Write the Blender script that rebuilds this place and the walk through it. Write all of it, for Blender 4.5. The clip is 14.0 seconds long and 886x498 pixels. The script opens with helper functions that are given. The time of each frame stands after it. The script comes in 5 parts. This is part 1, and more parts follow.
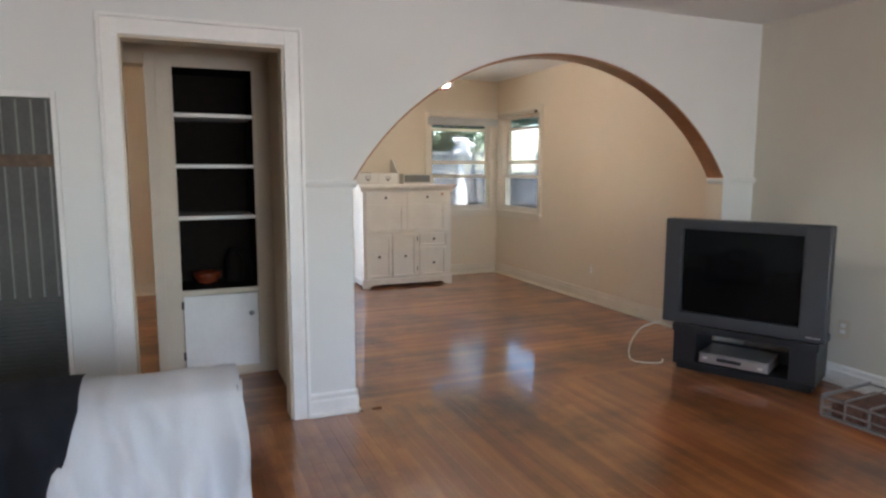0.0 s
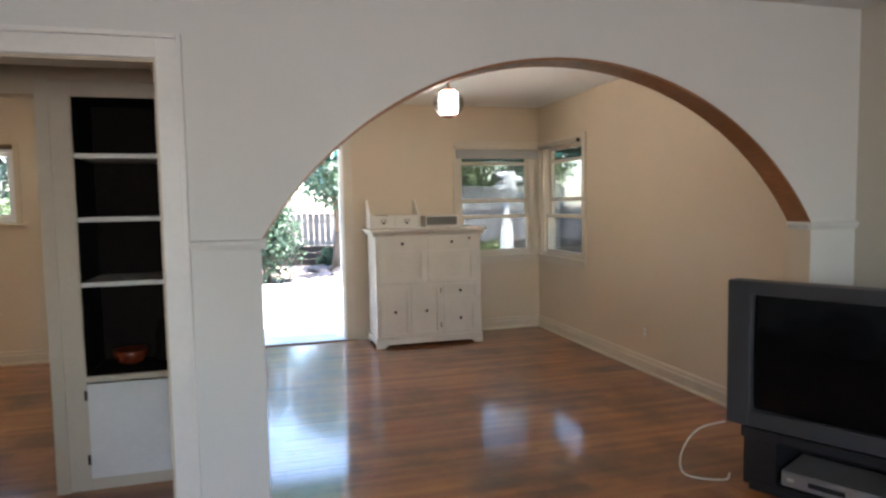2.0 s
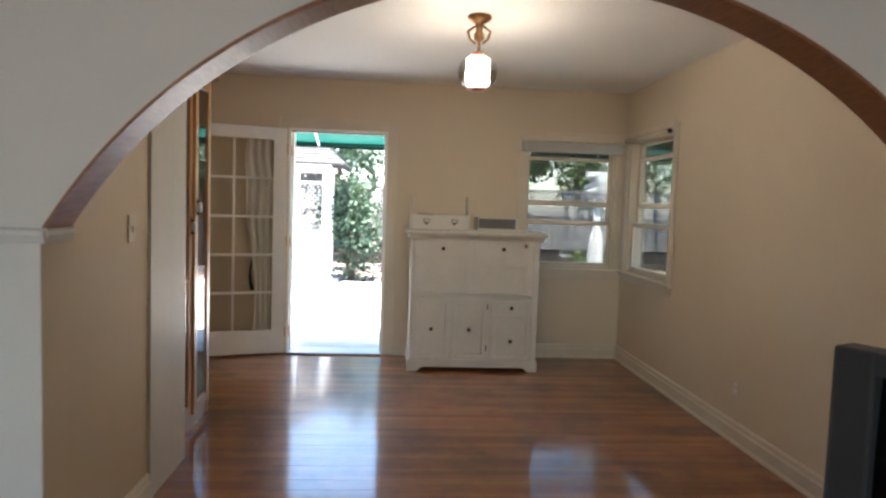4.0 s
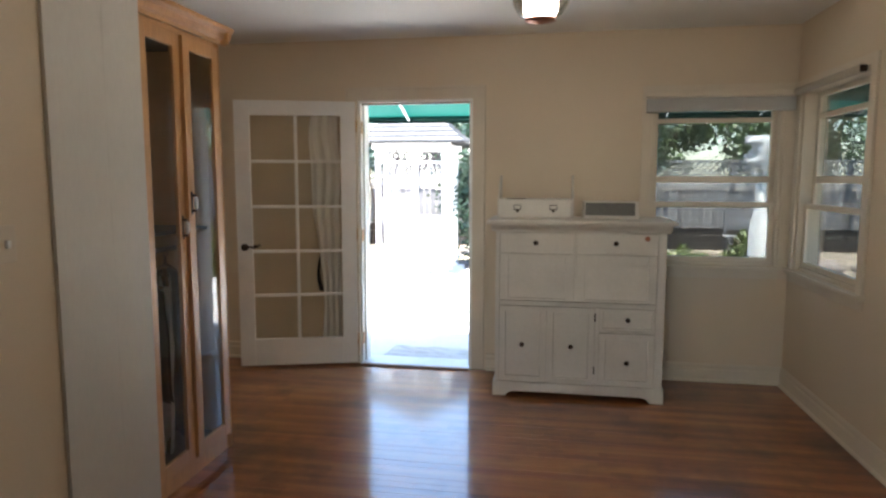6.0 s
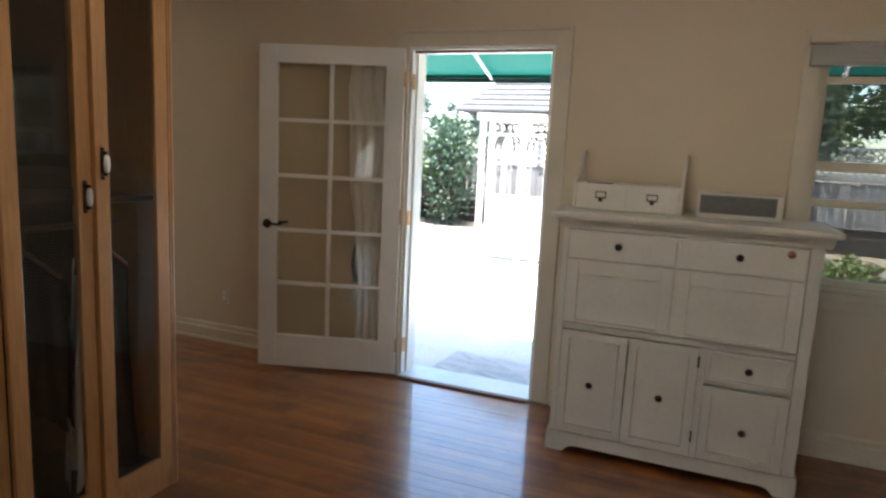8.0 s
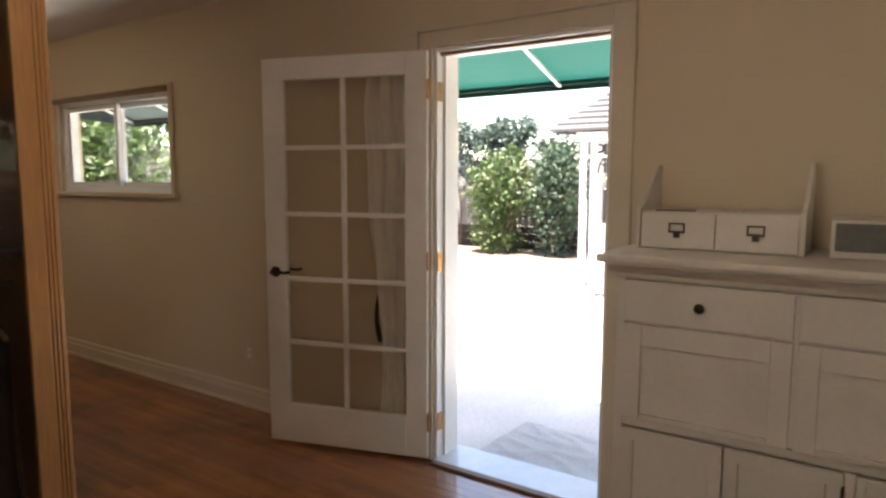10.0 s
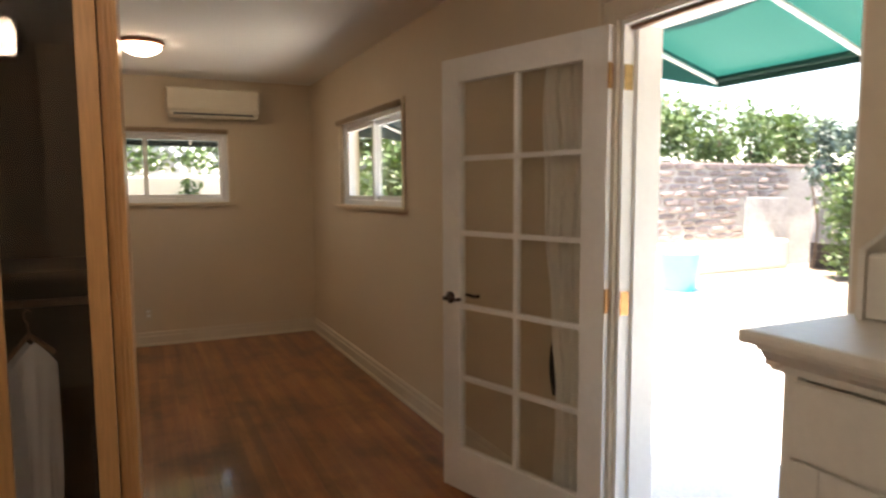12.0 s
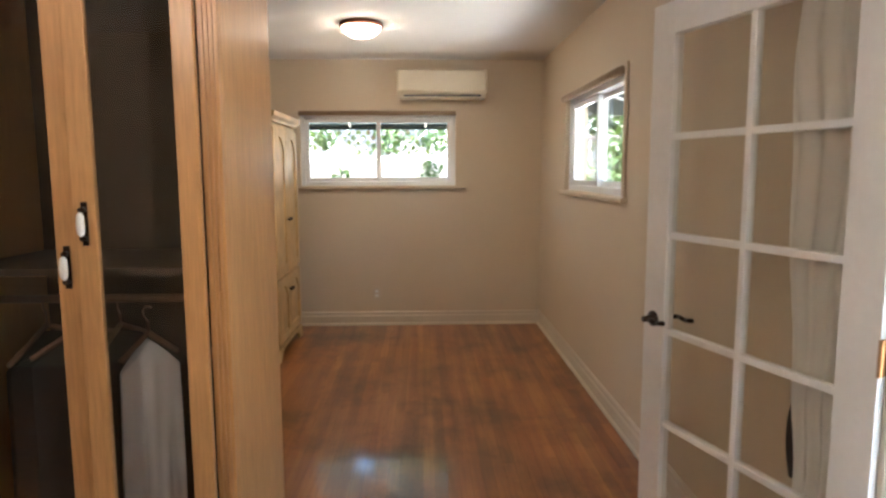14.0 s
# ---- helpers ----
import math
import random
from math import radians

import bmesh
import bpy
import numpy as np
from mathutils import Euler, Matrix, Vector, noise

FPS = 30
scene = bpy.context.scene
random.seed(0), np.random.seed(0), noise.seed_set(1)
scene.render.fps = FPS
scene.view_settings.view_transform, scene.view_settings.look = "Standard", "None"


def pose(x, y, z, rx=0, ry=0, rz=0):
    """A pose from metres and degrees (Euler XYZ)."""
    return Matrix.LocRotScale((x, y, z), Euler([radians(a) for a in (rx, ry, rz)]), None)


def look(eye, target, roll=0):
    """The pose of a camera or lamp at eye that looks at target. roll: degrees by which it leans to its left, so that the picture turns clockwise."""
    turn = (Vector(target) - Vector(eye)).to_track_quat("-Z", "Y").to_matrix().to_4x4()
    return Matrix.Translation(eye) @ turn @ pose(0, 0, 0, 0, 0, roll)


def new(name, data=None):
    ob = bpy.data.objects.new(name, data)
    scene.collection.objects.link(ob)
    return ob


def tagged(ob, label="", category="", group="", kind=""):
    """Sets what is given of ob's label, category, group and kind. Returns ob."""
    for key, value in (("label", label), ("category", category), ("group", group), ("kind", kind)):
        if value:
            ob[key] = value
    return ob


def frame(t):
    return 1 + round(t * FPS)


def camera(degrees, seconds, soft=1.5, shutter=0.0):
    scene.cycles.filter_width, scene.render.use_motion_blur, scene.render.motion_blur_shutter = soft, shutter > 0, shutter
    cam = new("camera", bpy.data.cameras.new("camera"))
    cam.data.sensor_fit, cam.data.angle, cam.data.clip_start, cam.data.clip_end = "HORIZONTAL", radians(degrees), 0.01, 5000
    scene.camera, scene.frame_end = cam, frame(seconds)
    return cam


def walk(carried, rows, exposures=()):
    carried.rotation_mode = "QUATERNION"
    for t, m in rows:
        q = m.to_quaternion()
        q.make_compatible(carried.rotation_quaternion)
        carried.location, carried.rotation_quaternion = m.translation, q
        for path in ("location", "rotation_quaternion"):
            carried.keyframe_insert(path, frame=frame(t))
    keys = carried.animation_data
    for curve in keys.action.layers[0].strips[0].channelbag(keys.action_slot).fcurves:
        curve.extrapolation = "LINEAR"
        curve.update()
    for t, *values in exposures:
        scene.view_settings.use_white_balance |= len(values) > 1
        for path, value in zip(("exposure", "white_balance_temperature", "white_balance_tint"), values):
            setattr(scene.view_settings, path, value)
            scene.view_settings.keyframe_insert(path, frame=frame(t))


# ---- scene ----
# ---- camera and walk ----
cam = camera(69.4, 14.0, soft=2.5, shutter=0.35)
PATH = [
    (0, (0.42, -0.024, 1.358), (1.194, 1.804, 1.11), 0.1),
    (0.5, (0.628, 0.153, 1.37), (1.364, 2.0, 1.153), -1.6),
    (1, (0.919, 0.308, 1.392), (1.532, 2.202, 1.2), 0.9),
    (1.5, (1.131, 0.512, 1.381), (1.645, 2.437, 1.209), -0.3),
    (2, (1.331, 0.77, 1.425), (1.873, 2.69, 1.282), -1.0),
    (2.5, (1.624, 0.954, 1.415), (2.024, 2.909, 1.292), 0.3),
    (5, (2.486, 2.207, 1.392), (2.526, 4.201, 1.246), 0.4),
    (5.5, (2.625, 2.48, 1.442), (2.503, 4.472, 1.309), -0.5),
    (6, (2.757, 2.746, 1.447), (2.418, 4.705, 1.228), 0.1),
    (6.5, (2.76, 3.061, 1.436), (2.487, 5.035, 1.261), -1.1),
    (7, (2.835, 3.374, 1.449), (2.504, 5.332, 1.213), -2.4),
    (7.5, (2.92, 3.662, 1.434), (2.36, 5.561, 1.153), 0.4),
    (10, (3.05, 4.919, 1.415), (1.946, 6.572, 1.198), 0.1),
    (10.5, (3.054, 5.193, 1.421), (1.818, 6.746, 1.173), -2.8),
    (11, (3.196, 5.479, 1.414), (1.666, 6.741, 1.158), 1.4),
    (11.5, (3.195, 5.721, 1.406), (1.514, 6.786, 1.199), -0.8),
    (12, (3.138, 5.904, 1.432), (1.336, 6.751, 1.248), -0.3),
    (12.5, (3.114, 6.113, 1.444), (1.189, 6.635, 1.314), 1.0),
    (13, (3.065, 6.271, 1.451), (1.093, 6.522, 1.239), 1.3),
    (13.5, (2.913, 6.325, 1.453), (0.923, 6.444, 1.293), 0.8),
    (14, (2.703, 6.371, 1.458), (0.719, 6.431, 1.217), -0.2),
]
EXPOSURES = [(0.0, 4.10, 6250, 10), (1.5, 3.86, 6300, 10), (2.7, 3.58, 6650, 8), (5.0, 3.29, 6500, 8), (7.5, 3.06, 6350, 5),
             (10.0, 2.80, 7700, 16), (11.0, 2.86, 7350, 17), (12.0, 3.12, 7750, 15), (12.5, 3.40, 7700, 23), (13.0, 3.72, 7150, 18), (14.0, 4.06, 6450, 11)]
walk(cam, [(t, look(eye, target, roll)) for t, eye, target, roll in PATH], EXPOSURES)

# ---- world, sun and large lights ----
SUN_DIR = Vector((0.06, -0.22, 1.25)).normalized()
world = bpy.data.worlds.new("sky")
scene.world = world
world.use_nodes = True
wn = world.node_tree
sky = wn.nodes.new("ShaderNodeTexSky")
sky.sky_type = "NISHITA"
sky.sun_disc = False
sky.sun_elevation = math.asin(SUN_DIR.z)
sky.sun_rotation = math.atan2(SUN_DIR.x, SUN_DIR.y)
wn.links.new(sky.outputs[0], wn.nodes["Background"].inputs[0])
wn.nodes["Background"].inputs[1].default_value = 0.15
sun = new("sun", bpy.data.lights.new("sun", "SUN"))
sun.data.energy = 5.0
sun.data.angle = radians(0.53)
sun.data.color = (1.0, 0.95, 0.88)
sun.matrix_world = look(SUN_DIR * 20, (0, 0, 0))


def window_lamp(x, y, z, rx, rz, w, h, watts, colour):
    lamp = new("window_light", bpy.data.lights.new("window_light", "AREA"))
    lamp.data.shape, lamp.data.size, lamp.data.size_y = "RECTANGLE", w, h
    lamp.data.energy, lamp.data.color = watts, colour
    lamp.matrix_world = pose(x, y, z, rx, 0, rz)


# daylight of the living room's own window, behind the walk
window_lamp(1.45, -2.52, 1.45, 90, 0, 1.5, 1.2, 3.7, (0.88, 0.94, 1.0))


# ---- materials ----
def tint(c, k):
    return tuple(min(1.0, v * k) for v in c[:3]) + (1.0,)


def mat(name, colour, rough=0.6, metal=0.0, grain=30.0, vary=0.10, stain=2.0, stain_amt=0.10, bump=0.05, stretch=(1, 1, 1),
        per_object=0.0, coat=0.0, coat_rough=0.1, island=0.0, transmit=0.0, emit=0.0, emit_colour=None, sheen=0.0, bump_dist=0.01, wear=0.0, spec=0.5, second=None, coat_ior=1.5):
    m = bpy.data.materials.new(name)
    m.use_nodes = True
    n, l = m.node_tree.nodes, m.node_tree.links
    b = n["Principled BSDF"]
    tc = n.new("ShaderNodeTexCoord")
    mp = n.new("ShaderNodeMapping")
    mp.inputs["Scale"].default_value = stretch
    l.new(tc.outputs["Object"], mp.inputs["Vector"])
    n1 = n.new("ShaderNodeTexNoise")
    n1.inputs["Scale"].default_value, n1.inputs["Detail"].default_value = grain, 5
    n2 = n.new("ShaderNodeTexNoise")
    n2.inputs["Scale"].default_value, n2.inputs["Detail"].default_value = stain, 3
    l.new(mp.outputs[0], n1.inputs["Vector"])
    l.new(tc.outputs["Object"], n2.inputs["Vector"])
    r1 = n.new("ShaderNodeMapRange")
    r1.inputs["From Min"].default_value, r1.inputs["From Max"].default_value = 0.3, 0.7
    r1.inputs["To Min"].default_value, r1.inputs["To Max"].default_value = 1 - vary, 1 + vary
    l.new(n1.outputs[0], r1.inputs["Value"])
    r2 = n.new("ShaderNodeMapRange")
    r2.inputs["From Min"].default_value, r2.inputs["From Max"].default_value = 0.3, 0.7
    r2.inputs["To Min"].default_value, r2.inputs["To Max"].default_value = 1 - stain_amt, 1 + stain_amt
    l.new(n2.outputs[0], r2.inputs["Value"])
    mul = n.new("ShaderNodeMath")
    mul.operation = "MULTIPLY"
    l.new(r1.outputs[0], mul.inputs[0])
    l.new(r2.outputs[0], mul.inputs[1])
    last = mul
    if wear:
        n4 = n.new("ShaderNodeTexNoise")
        n4.inputs["Scale"].default_value, n4.inputs["Detail"].default_value, n4.inputs["Roughness"].default_value = 1.5, 6, 0.70
        l.new(n.new("ShaderNodeNewGeometry").outputs["Position"], n4.inputs["Vector"])
        r4 = n.new("ShaderNodeMapRange")
        r4.inputs["From Min"].default_value, r4.inputs["From Max"].default_value = 0.47, 0.68
        r4.inputs["To Min"].default_value, r4.inputs["To Max"].default_value = 1.0, 1 - wear
        l.new(n4.outputs[0], r4.inputs["Value"])
        m4 = n.new("ShaderNodeMath")
        m4.operation = "MULTIPLY"
        l.new(last.outputs[0], m4.inputs[0])
        l.new(r4.outputs[0], m4.inputs[1])
        last = m4
    for amount, node, sock in ((per_object, "ShaderNodeObjectInfo", "Random"), (island, "ShaderNodeNewGeometry", "Random Per Island")):
        if amount:
            oi = n.new(node)
            r3 = n.new("ShaderNodeMapRange")
            r3.inputs["To Min"].default_value, r3.inputs["To Max"].default_value = 1 - amount, 1 + amount
            l.new(oi.outputs[sock], r3.inputs["Value"])
            m3 = n.new("ShaderNodeMath")
            m3.operation = "MULTIPLY"
            l.new(last.outputs[0], m3.inputs[0])
            l.new(r3.outputs[0], m3.inputs[1])
            last = m3
    mix = n.new("ShaderNodeVectorMath")
    mix.operation = "SCALE"
    mix.inputs[0].default_value = colour[:3]
    l.new(last.outputs[0], mix.inputs["Scale"])
    if second:
        n5 = n.new("ShaderNodeTexNoise")
        n5.inputs["Scale"].default_value, n5.inputs["Detail"].default_value = grain * 0.09, 3
        l.new(mp.outputs[0], n5.inputs["Vector"])
        r5 = n.new("ShaderNodeMapRange")
        r5.inputs["From Min"].default_value, r5.inputs["From Max"].default_value = 0.40, 0.70
        l.new(n5.outputs[0], r5.inputs["Value"])
        mc = n.new("ShaderNodeMix")
        mc.data_type = "RGBA"
        mc.inputs[6].default_value, mc.inputs[7].default_value = (*colour[:3], 1), (*second, 1)
        l.new(r5.outputs[0], mc.inputs[0])
        l.new(mc.outputs[2], mix.inputs[0])
    l.new(mix.outputs[0], b.inputs["Base Color"])
    b.inputs["Roughness"].default_value, b.inputs["Metallic"].default_value = rough, metal
    if bump:
        bp = n.new("ShaderNodeBump")
        bp.inputs["Strength"].default_value, bp.inputs["Distance"].default_value = bump, bump_dist
        l.new(n1.outputs[0], bp.inputs["Height"])
        l.new(bp.outputs[0], b.inputs["Normal"])
    b.inputs["Specular IOR Level"].default_value = spec
    b.inputs["Coat Weight"].default_value, b.inputs["Coat Roughness"].default_value = coat, coat_rough
    b.inputs["Coat IOR"].default_value = coat_ior
    b.inputs["Transmission Weight"].default_value = transmit
    b.inputs["Sheen Weight"].default_value = sheen
    if emit:
        b.inputs["Emission Color"].default_value = (*(emit_colour or colour)[:3], 1)
        b.inputs["Emission Strength"].default_value = emit
    return m


def glass(name, tone=(1, 1, 1), rough=0.0, gloss=0.03):
    m = bpy.data.materials.new(name)
    m.use_nodes = True
    n, l = m.node_tree.nodes, m.node_tree.links
    n.remove(n["Principled BSDF"])
    tr, gl, lw, mx = n.new("ShaderNodeBsdfTransparent"), n.new("ShaderNodeBsdfGlossy"), n.new("ShaderNodeLayerWeight"), n.new("ShaderNodeMixShader")
    pw, ad = n.new("ShaderNodeMath"), n.new("ShaderNodeMath")
    pw.operation, ad.operation = "POWER", "MULTIPLY_ADD"
    pw.inputs[1].default_value, ad.inputs[1].default_value, ad.inputs[2].default_value = 5.0, 0.9, gloss
    tr.inputs[0].default_value = (*tone, 1)
    gl.inputs["Roughness"].default_value = rough
    lw.inputs[0].default_value = 0.5
    l.new(lw.outputs["Facing"], pw.inputs[0])
    l.new(pw.outputs[0], ad.inputs[0])
    l.new(ad.outputs[0], mx.inputs[0])
    l.new(tr.outputs[0], mx.inputs[1])
    l.new(gl.outputs[0], mx.inputs[2])
    l.new(mx.outputs[0], n["Material Output"].inputs[0])
    return m


def screen_mesh(name):
    """Fine dark insect mesh, seen as an even veil."""
    m = mat(name, (0.05, 0.055, 0.06), 0.8, grain=300, vary=0.1, bump=0)
    n, l = m.node_tree.nodes, m.node_tree.links
    t, mx = n.new("ShaderNodeBsdfTransparent"), n.new("ShaderNodeMixShader")
    mx.inputs[0].default_value = 0.55
    l.new(t.outputs[0], mx.inputs[1])
    l.new(n["Principled BSDF"].outputs[0], mx.inputs[2])
    l.new(mx.outputs[0], n["Material Output"].inputs[0])
    return m


def leafy(name, colour):
    """Thin leaves that let some light through."""
    m = mat(name, colour, 0.5, grain=12, vary=0.2, island=0.45, bump=0)
    n, l = m.node_tree.nodes, m.node_tree.links
    b = n["Principled BSDF"]
    t = n.new("ShaderNodeBsdfTranslucent")
    t.inputs[0].default_value = (colour[0] * 1.3, colour[1] * 1.4, colour[2] * 0.7, 1)
    mx = n.new("ShaderNodeMixShader")
    mx.inputs[0].default_value = 0.16
    l.new(b.outputs[0], mx.inputs[1])
    l.new(t.outputs[0], mx.inputs[2])
    l.new(mx.outputs[0], n["Material Output"].inputs[0])
    return m


def canvas(name, colour):
    m = mat(name, colour, 0.85, grain=220, vary=0.08, stain=1.5, stain_amt=0.12, bump=0.1)
    n, l = m.node_tree.nodes, m.node_tree.links
    t = n.new("ShaderNodeBsdfTranslucent")
    t.inputs[0].default_value = (*colour, 1)
    mx = n.new("ShaderNodeMixShader")
    mx.inputs[0].default_value = 0.45
    l.new(n["Principled BSDF"].outputs[0], mx.inputs[1])
    l.new(t.outputs[0], mx.inputs[2])
    l.new(mx.outputs[0], n["Material Output"].inputs[0])
    return m


WALL_LIVING = mat("cool_white_wall_paint", (0.74, 0.745, 0.72), 0.7, grain=140, vary=0.015, stain=0.9, stain_amt=0.035, bump=0.10, bump_dist=0.004)
WALL = mat("cream_wall_paint", (0.630, 0.525, 0.390), 0.65, grain=140, vary=0.015, stain=0.9, stain_amt=0.035, bump=0.10, bump_dist=0.004)
WALL_EAST = mat("pale_cream_wall_paint", (0.63, 0.585, 0.50), 0.7, grain=140, vary=0.015, stain=0.9, stain_amt=0.035, bump=0.10, bump_dist=0.004)
CEIL = mat("white_ceiling_paint", (0.80, 0.785, 0.755), 0.8, grain=90, vary=0.015, stain=0.7, stain_amt=0.04, bump=0.12, bump_dist=0.004)
TRIM = mat("white_gloss_trim_paint", (0.82, 0.81, 0.78), 0.38, grain=40, vary=0.02, stain=3, stain_amt=0.05, bump=0.04)
TRIM_CREAM = mat("cream_white_trim_paint", (0.63, 0.55, 0.435), 0.42, grain=40, vary=0.02, stain=3, stain_amt=0.05, bump=0.04)
FURN = mat("white_satin_furniture_paint", (0.65, 0.61, 0.545), 0.42, grain=50, vary=0.03, stain=4, stain_amt=0.05, bump=0.05)
ARCHIN = mat("varnished_wood_arch_lining", (0.30, 0.13, 0.055), 0.35, grain=14, vary=0.2, stain=3, stain_amt=0.15, stretch=(6, 1, 6), bump=0.08)
FLOOR_X = mat("oak_strip_floor_lengthwise", (0.250, 0.082, 0.024), 0.40, grain=5, vary=0.11, stain=1.3, stain_amt=0.18, second=(0.395, 0.150, 0.042), stretch=(1.2, 22, 1), per_object=0.18, bump=0.012, wear=0.58, coat=1.0, coat_ior=1.6, coat_rough=0.10, bump_dist=0.001, spec=0.22)
FLOOR_Y = mat("oak_strip_floor_crosswise", (0.250, 0.082, 0.024), 0.40, grain=5, vary=0.11, stain=1.3, stain_amt=0.18, second=(0.395, 0.150, 0.042), stretch=(22, 1.2, 1), per_object=0.18, bump=0.012, wear=0.58, coat=1.0, coat_ior=1.6, coat_rough=0.10, bump_dist=0.001, spec=0.22)
FLOOR_XS = mat("oak_strip_floor_rest", (0.250, 0.082, 0.024), 0.40, grain=5, vary=0.11, stain=1.3, stain_amt=0.18, second=(0.395, 0.150, 0.042), stretch=(22, 1.2, 1), island=0.18, bump=0.012, wear=0.58, coat=1.0, coat_ior=1.6, coat_rough=0.10, bump_dist=0.001, spec=0.22)
SUBFLOOR = mat("dark_joint_subfloor", (0.10, 0.04, 0.016), 0.6)
MAPLE = mat("honey_maple_veneer", (0.52, 0.27, 0.105), 0.38, grain=8, vary=0.14, stain=2.5, stain_amt=0.12, stretch=(14, 14, 1), bump=0.05, coat=0.25, coat_rough=0.2)
PINE = mat("pale_knotty_pine", (0.55, 0.36, 0.16), 0.45, grain=7, vary=0.18, stain=5, stain_amt=0.2, stretch=(12, 12, 1), bump=0.05)
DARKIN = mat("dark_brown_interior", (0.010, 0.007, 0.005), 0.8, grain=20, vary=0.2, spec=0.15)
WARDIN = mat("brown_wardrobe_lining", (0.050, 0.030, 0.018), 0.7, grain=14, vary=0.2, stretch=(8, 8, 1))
BLACK = mat("black_laminate", (0.014, 0.016, 0.020), 0.4, grain=60, vary=0.15)
TVGREY = mat("grey_moulded_plastic", (0.050, 0.053, 0.060), 0.45, grain=200, vary=0.04, bump=0.06)
TVDARK = mat("dark_grey_plastic", (0.035, 0.038, 0.044), 0.5, grain=200, vary=0.05)
SCREEN = mat("dark_glass_screen", (0.003, 0.0035, 0.004), 0.10, grain=10, vary=0.05, bump=0, spec=0.2)
SILVER = mat("brushed_silver_plastic", (0.42, 0.42, 0.44), 0.3, 0.6, grain=200, vary=0.05)
BRONZE = mat("oil_rubbed_bronze", (0.045, 0.030, 0.022), 0.35, 0.9, grain=40, vary=0.3)
BRASS = mat("worn_brass", (0.46, 0.26, 0.12), 0.38, 1.0, grain=40, vary=0.2)
COPPER = mat("reddish_bronze_rim", (0.36, 0.15, 0.09), 0.35, 0.9, grain=40, vary=0.2)
PORCELAIN = mat("white_porcelain", (0.80, 0.80, 0.78), 0.15, grain=20, vary=0.02, bump=0)
PLATE = mat("ivory_plastic_plate", (0.60, 0.52, 0.41), 0.4, grain=20, vary=0.02, bump=0)
ACPL = mat("aged_cream_plastic", (0.60, 0.52, 0.39), 0.45, grain=80, vary=0.03, stain=3, stain_amt=0.05, bump=0.03)
SLATE = mat("grey_chalkboard_front", (0.14, 0.14, 0.13), 0.7, grain=50, vary=0.1)
BLIND = mat("pale_grey_blind_fabric", (0.40, 0.39, 0.37), 0.8, grain=160, vary=0.08, stretch=(1, 1, 4))
BAMBOO = mat("brown_blind_roll", (0.27, 0.19, 0.12), 0.7, grain=60, vary=0.2, stretch=(1, 1, 8))
BAMBOO_PALE = mat("pale_tan_blind_roll", (0.40, 0.35, 0.28), 0.7, grain=60, vary=0.12)
VINYL = mat("white_vinyl_frame", (0.78, 0.79, 0.80), 0.35, grain=40, vary=0.02, bump=0)
CLOTH = mat("white_cotton_slipcover", (0.53, 0.54, 0.56), 0.9, grain=260, vary=0.05, stain=2, stain_amt=0.06, bump=0.15, sheen=0.2)
NAVY = mat("navy_wool_throw", (0.004, 0.005, 0.010), 0.95, grain=240, vary=0.3, bump=0.2)
SHEER = canvas("sheer_white_curtain", (0.90, 0.88, 0.84))
SHIRT = mat("white_shirt_cotton", (0.80, 0.81, 0.84), 0.9, grain=200, vary=0.06, bump=0.1)
DARKCLOTH = mat("dark_wool_coat", (0.025, 0.022, 0.022), 0.95, grain=150, vary=0.3, bump=0.2)
GRILLE = mat("grey_enamel_grille", (0.07, 0.07, 0.063), 0.5, grain=60, vary=0.12, stain=3, stain_amt=0.2)
TRIM_RIB = mat("pale_grey_enamel", (0.20, 0.20, 0.185), 0.5, grain=60, vary=0.1)
SCORCH = mat("scorched_brown_band", (0.10, 0.060, 0.035), 0.6, grain=30, vary=0.3)
ORANGE = mat("orange_glazed_bowl", (0.17, 0.032, 0.012), 0.3, grain=30, vary=0.15)
WIRE = mat("white_cable_sheath", (0.66, 0.62, 0.56), 0.5, bump=0)
CRATE = mat("clear_grey_plastic_crate", (0.20, 0.18, 0.165), 0.35, grain=60, vary=0.08)
STUFFBROWN = mat("brown_packed_goods", (0.13, 0.065, 0.045), 0.8, grain=40, vary=0.35)
MAT = mat("grey_rubber_doormat", (0.42, 0.42, 0.42), 0.85, grain=120, vary=0.2, bump=0.3)
PANE = glass("window_glass", (0.93, 0.96, 0.95))
SCREENMESH = screen_mesh("insect_mesh")
DOORPANE = glass("door_glass", (0.95, 0.95, 0.93), gloss=0.015)
WARDPANE = glass("wardrobe_glass", (0.95, 0.94, 0.92), gloss=0.042)
GLOBE = glass("clear_globe_glass", (0.84, 0.83, 0.81), gloss=0.22)
LAMP_ON = mat("lit_white_shade", (0.9, 0.86, 0.8), 0.5, emit=6.8, emit_colour=(1.0, 0.88, 0.75), bump=0)
DOME_ON = mat("lit_frosted_dome", (0.9, 0.86, 0.8), 0.4, emit=4.6, emit_colour=(1.0, 0.83, 0.64), bump=0)
CONCRETE = mat("pale_concrete_paving", (0.58, 0.57, 0.55), 0.85, grain=60, vary=0.12, stain=0.8, stain_amt=0.2, bump=0.25)
EARTH = mat("dry_garden_soil", (0.20, 0.165, 0.13), 0.95, grain=25, vary=0.3, stain=0.6, stain_amt=0.3, bump=0.5)
FENCE = mat("weathered_grey_fence_board", (0.20, 0.197, 0.205), 0.85, grain=9, vary=0.25, stretch=(10, 10, 0.6), per_object=0.25, bump=0.3)
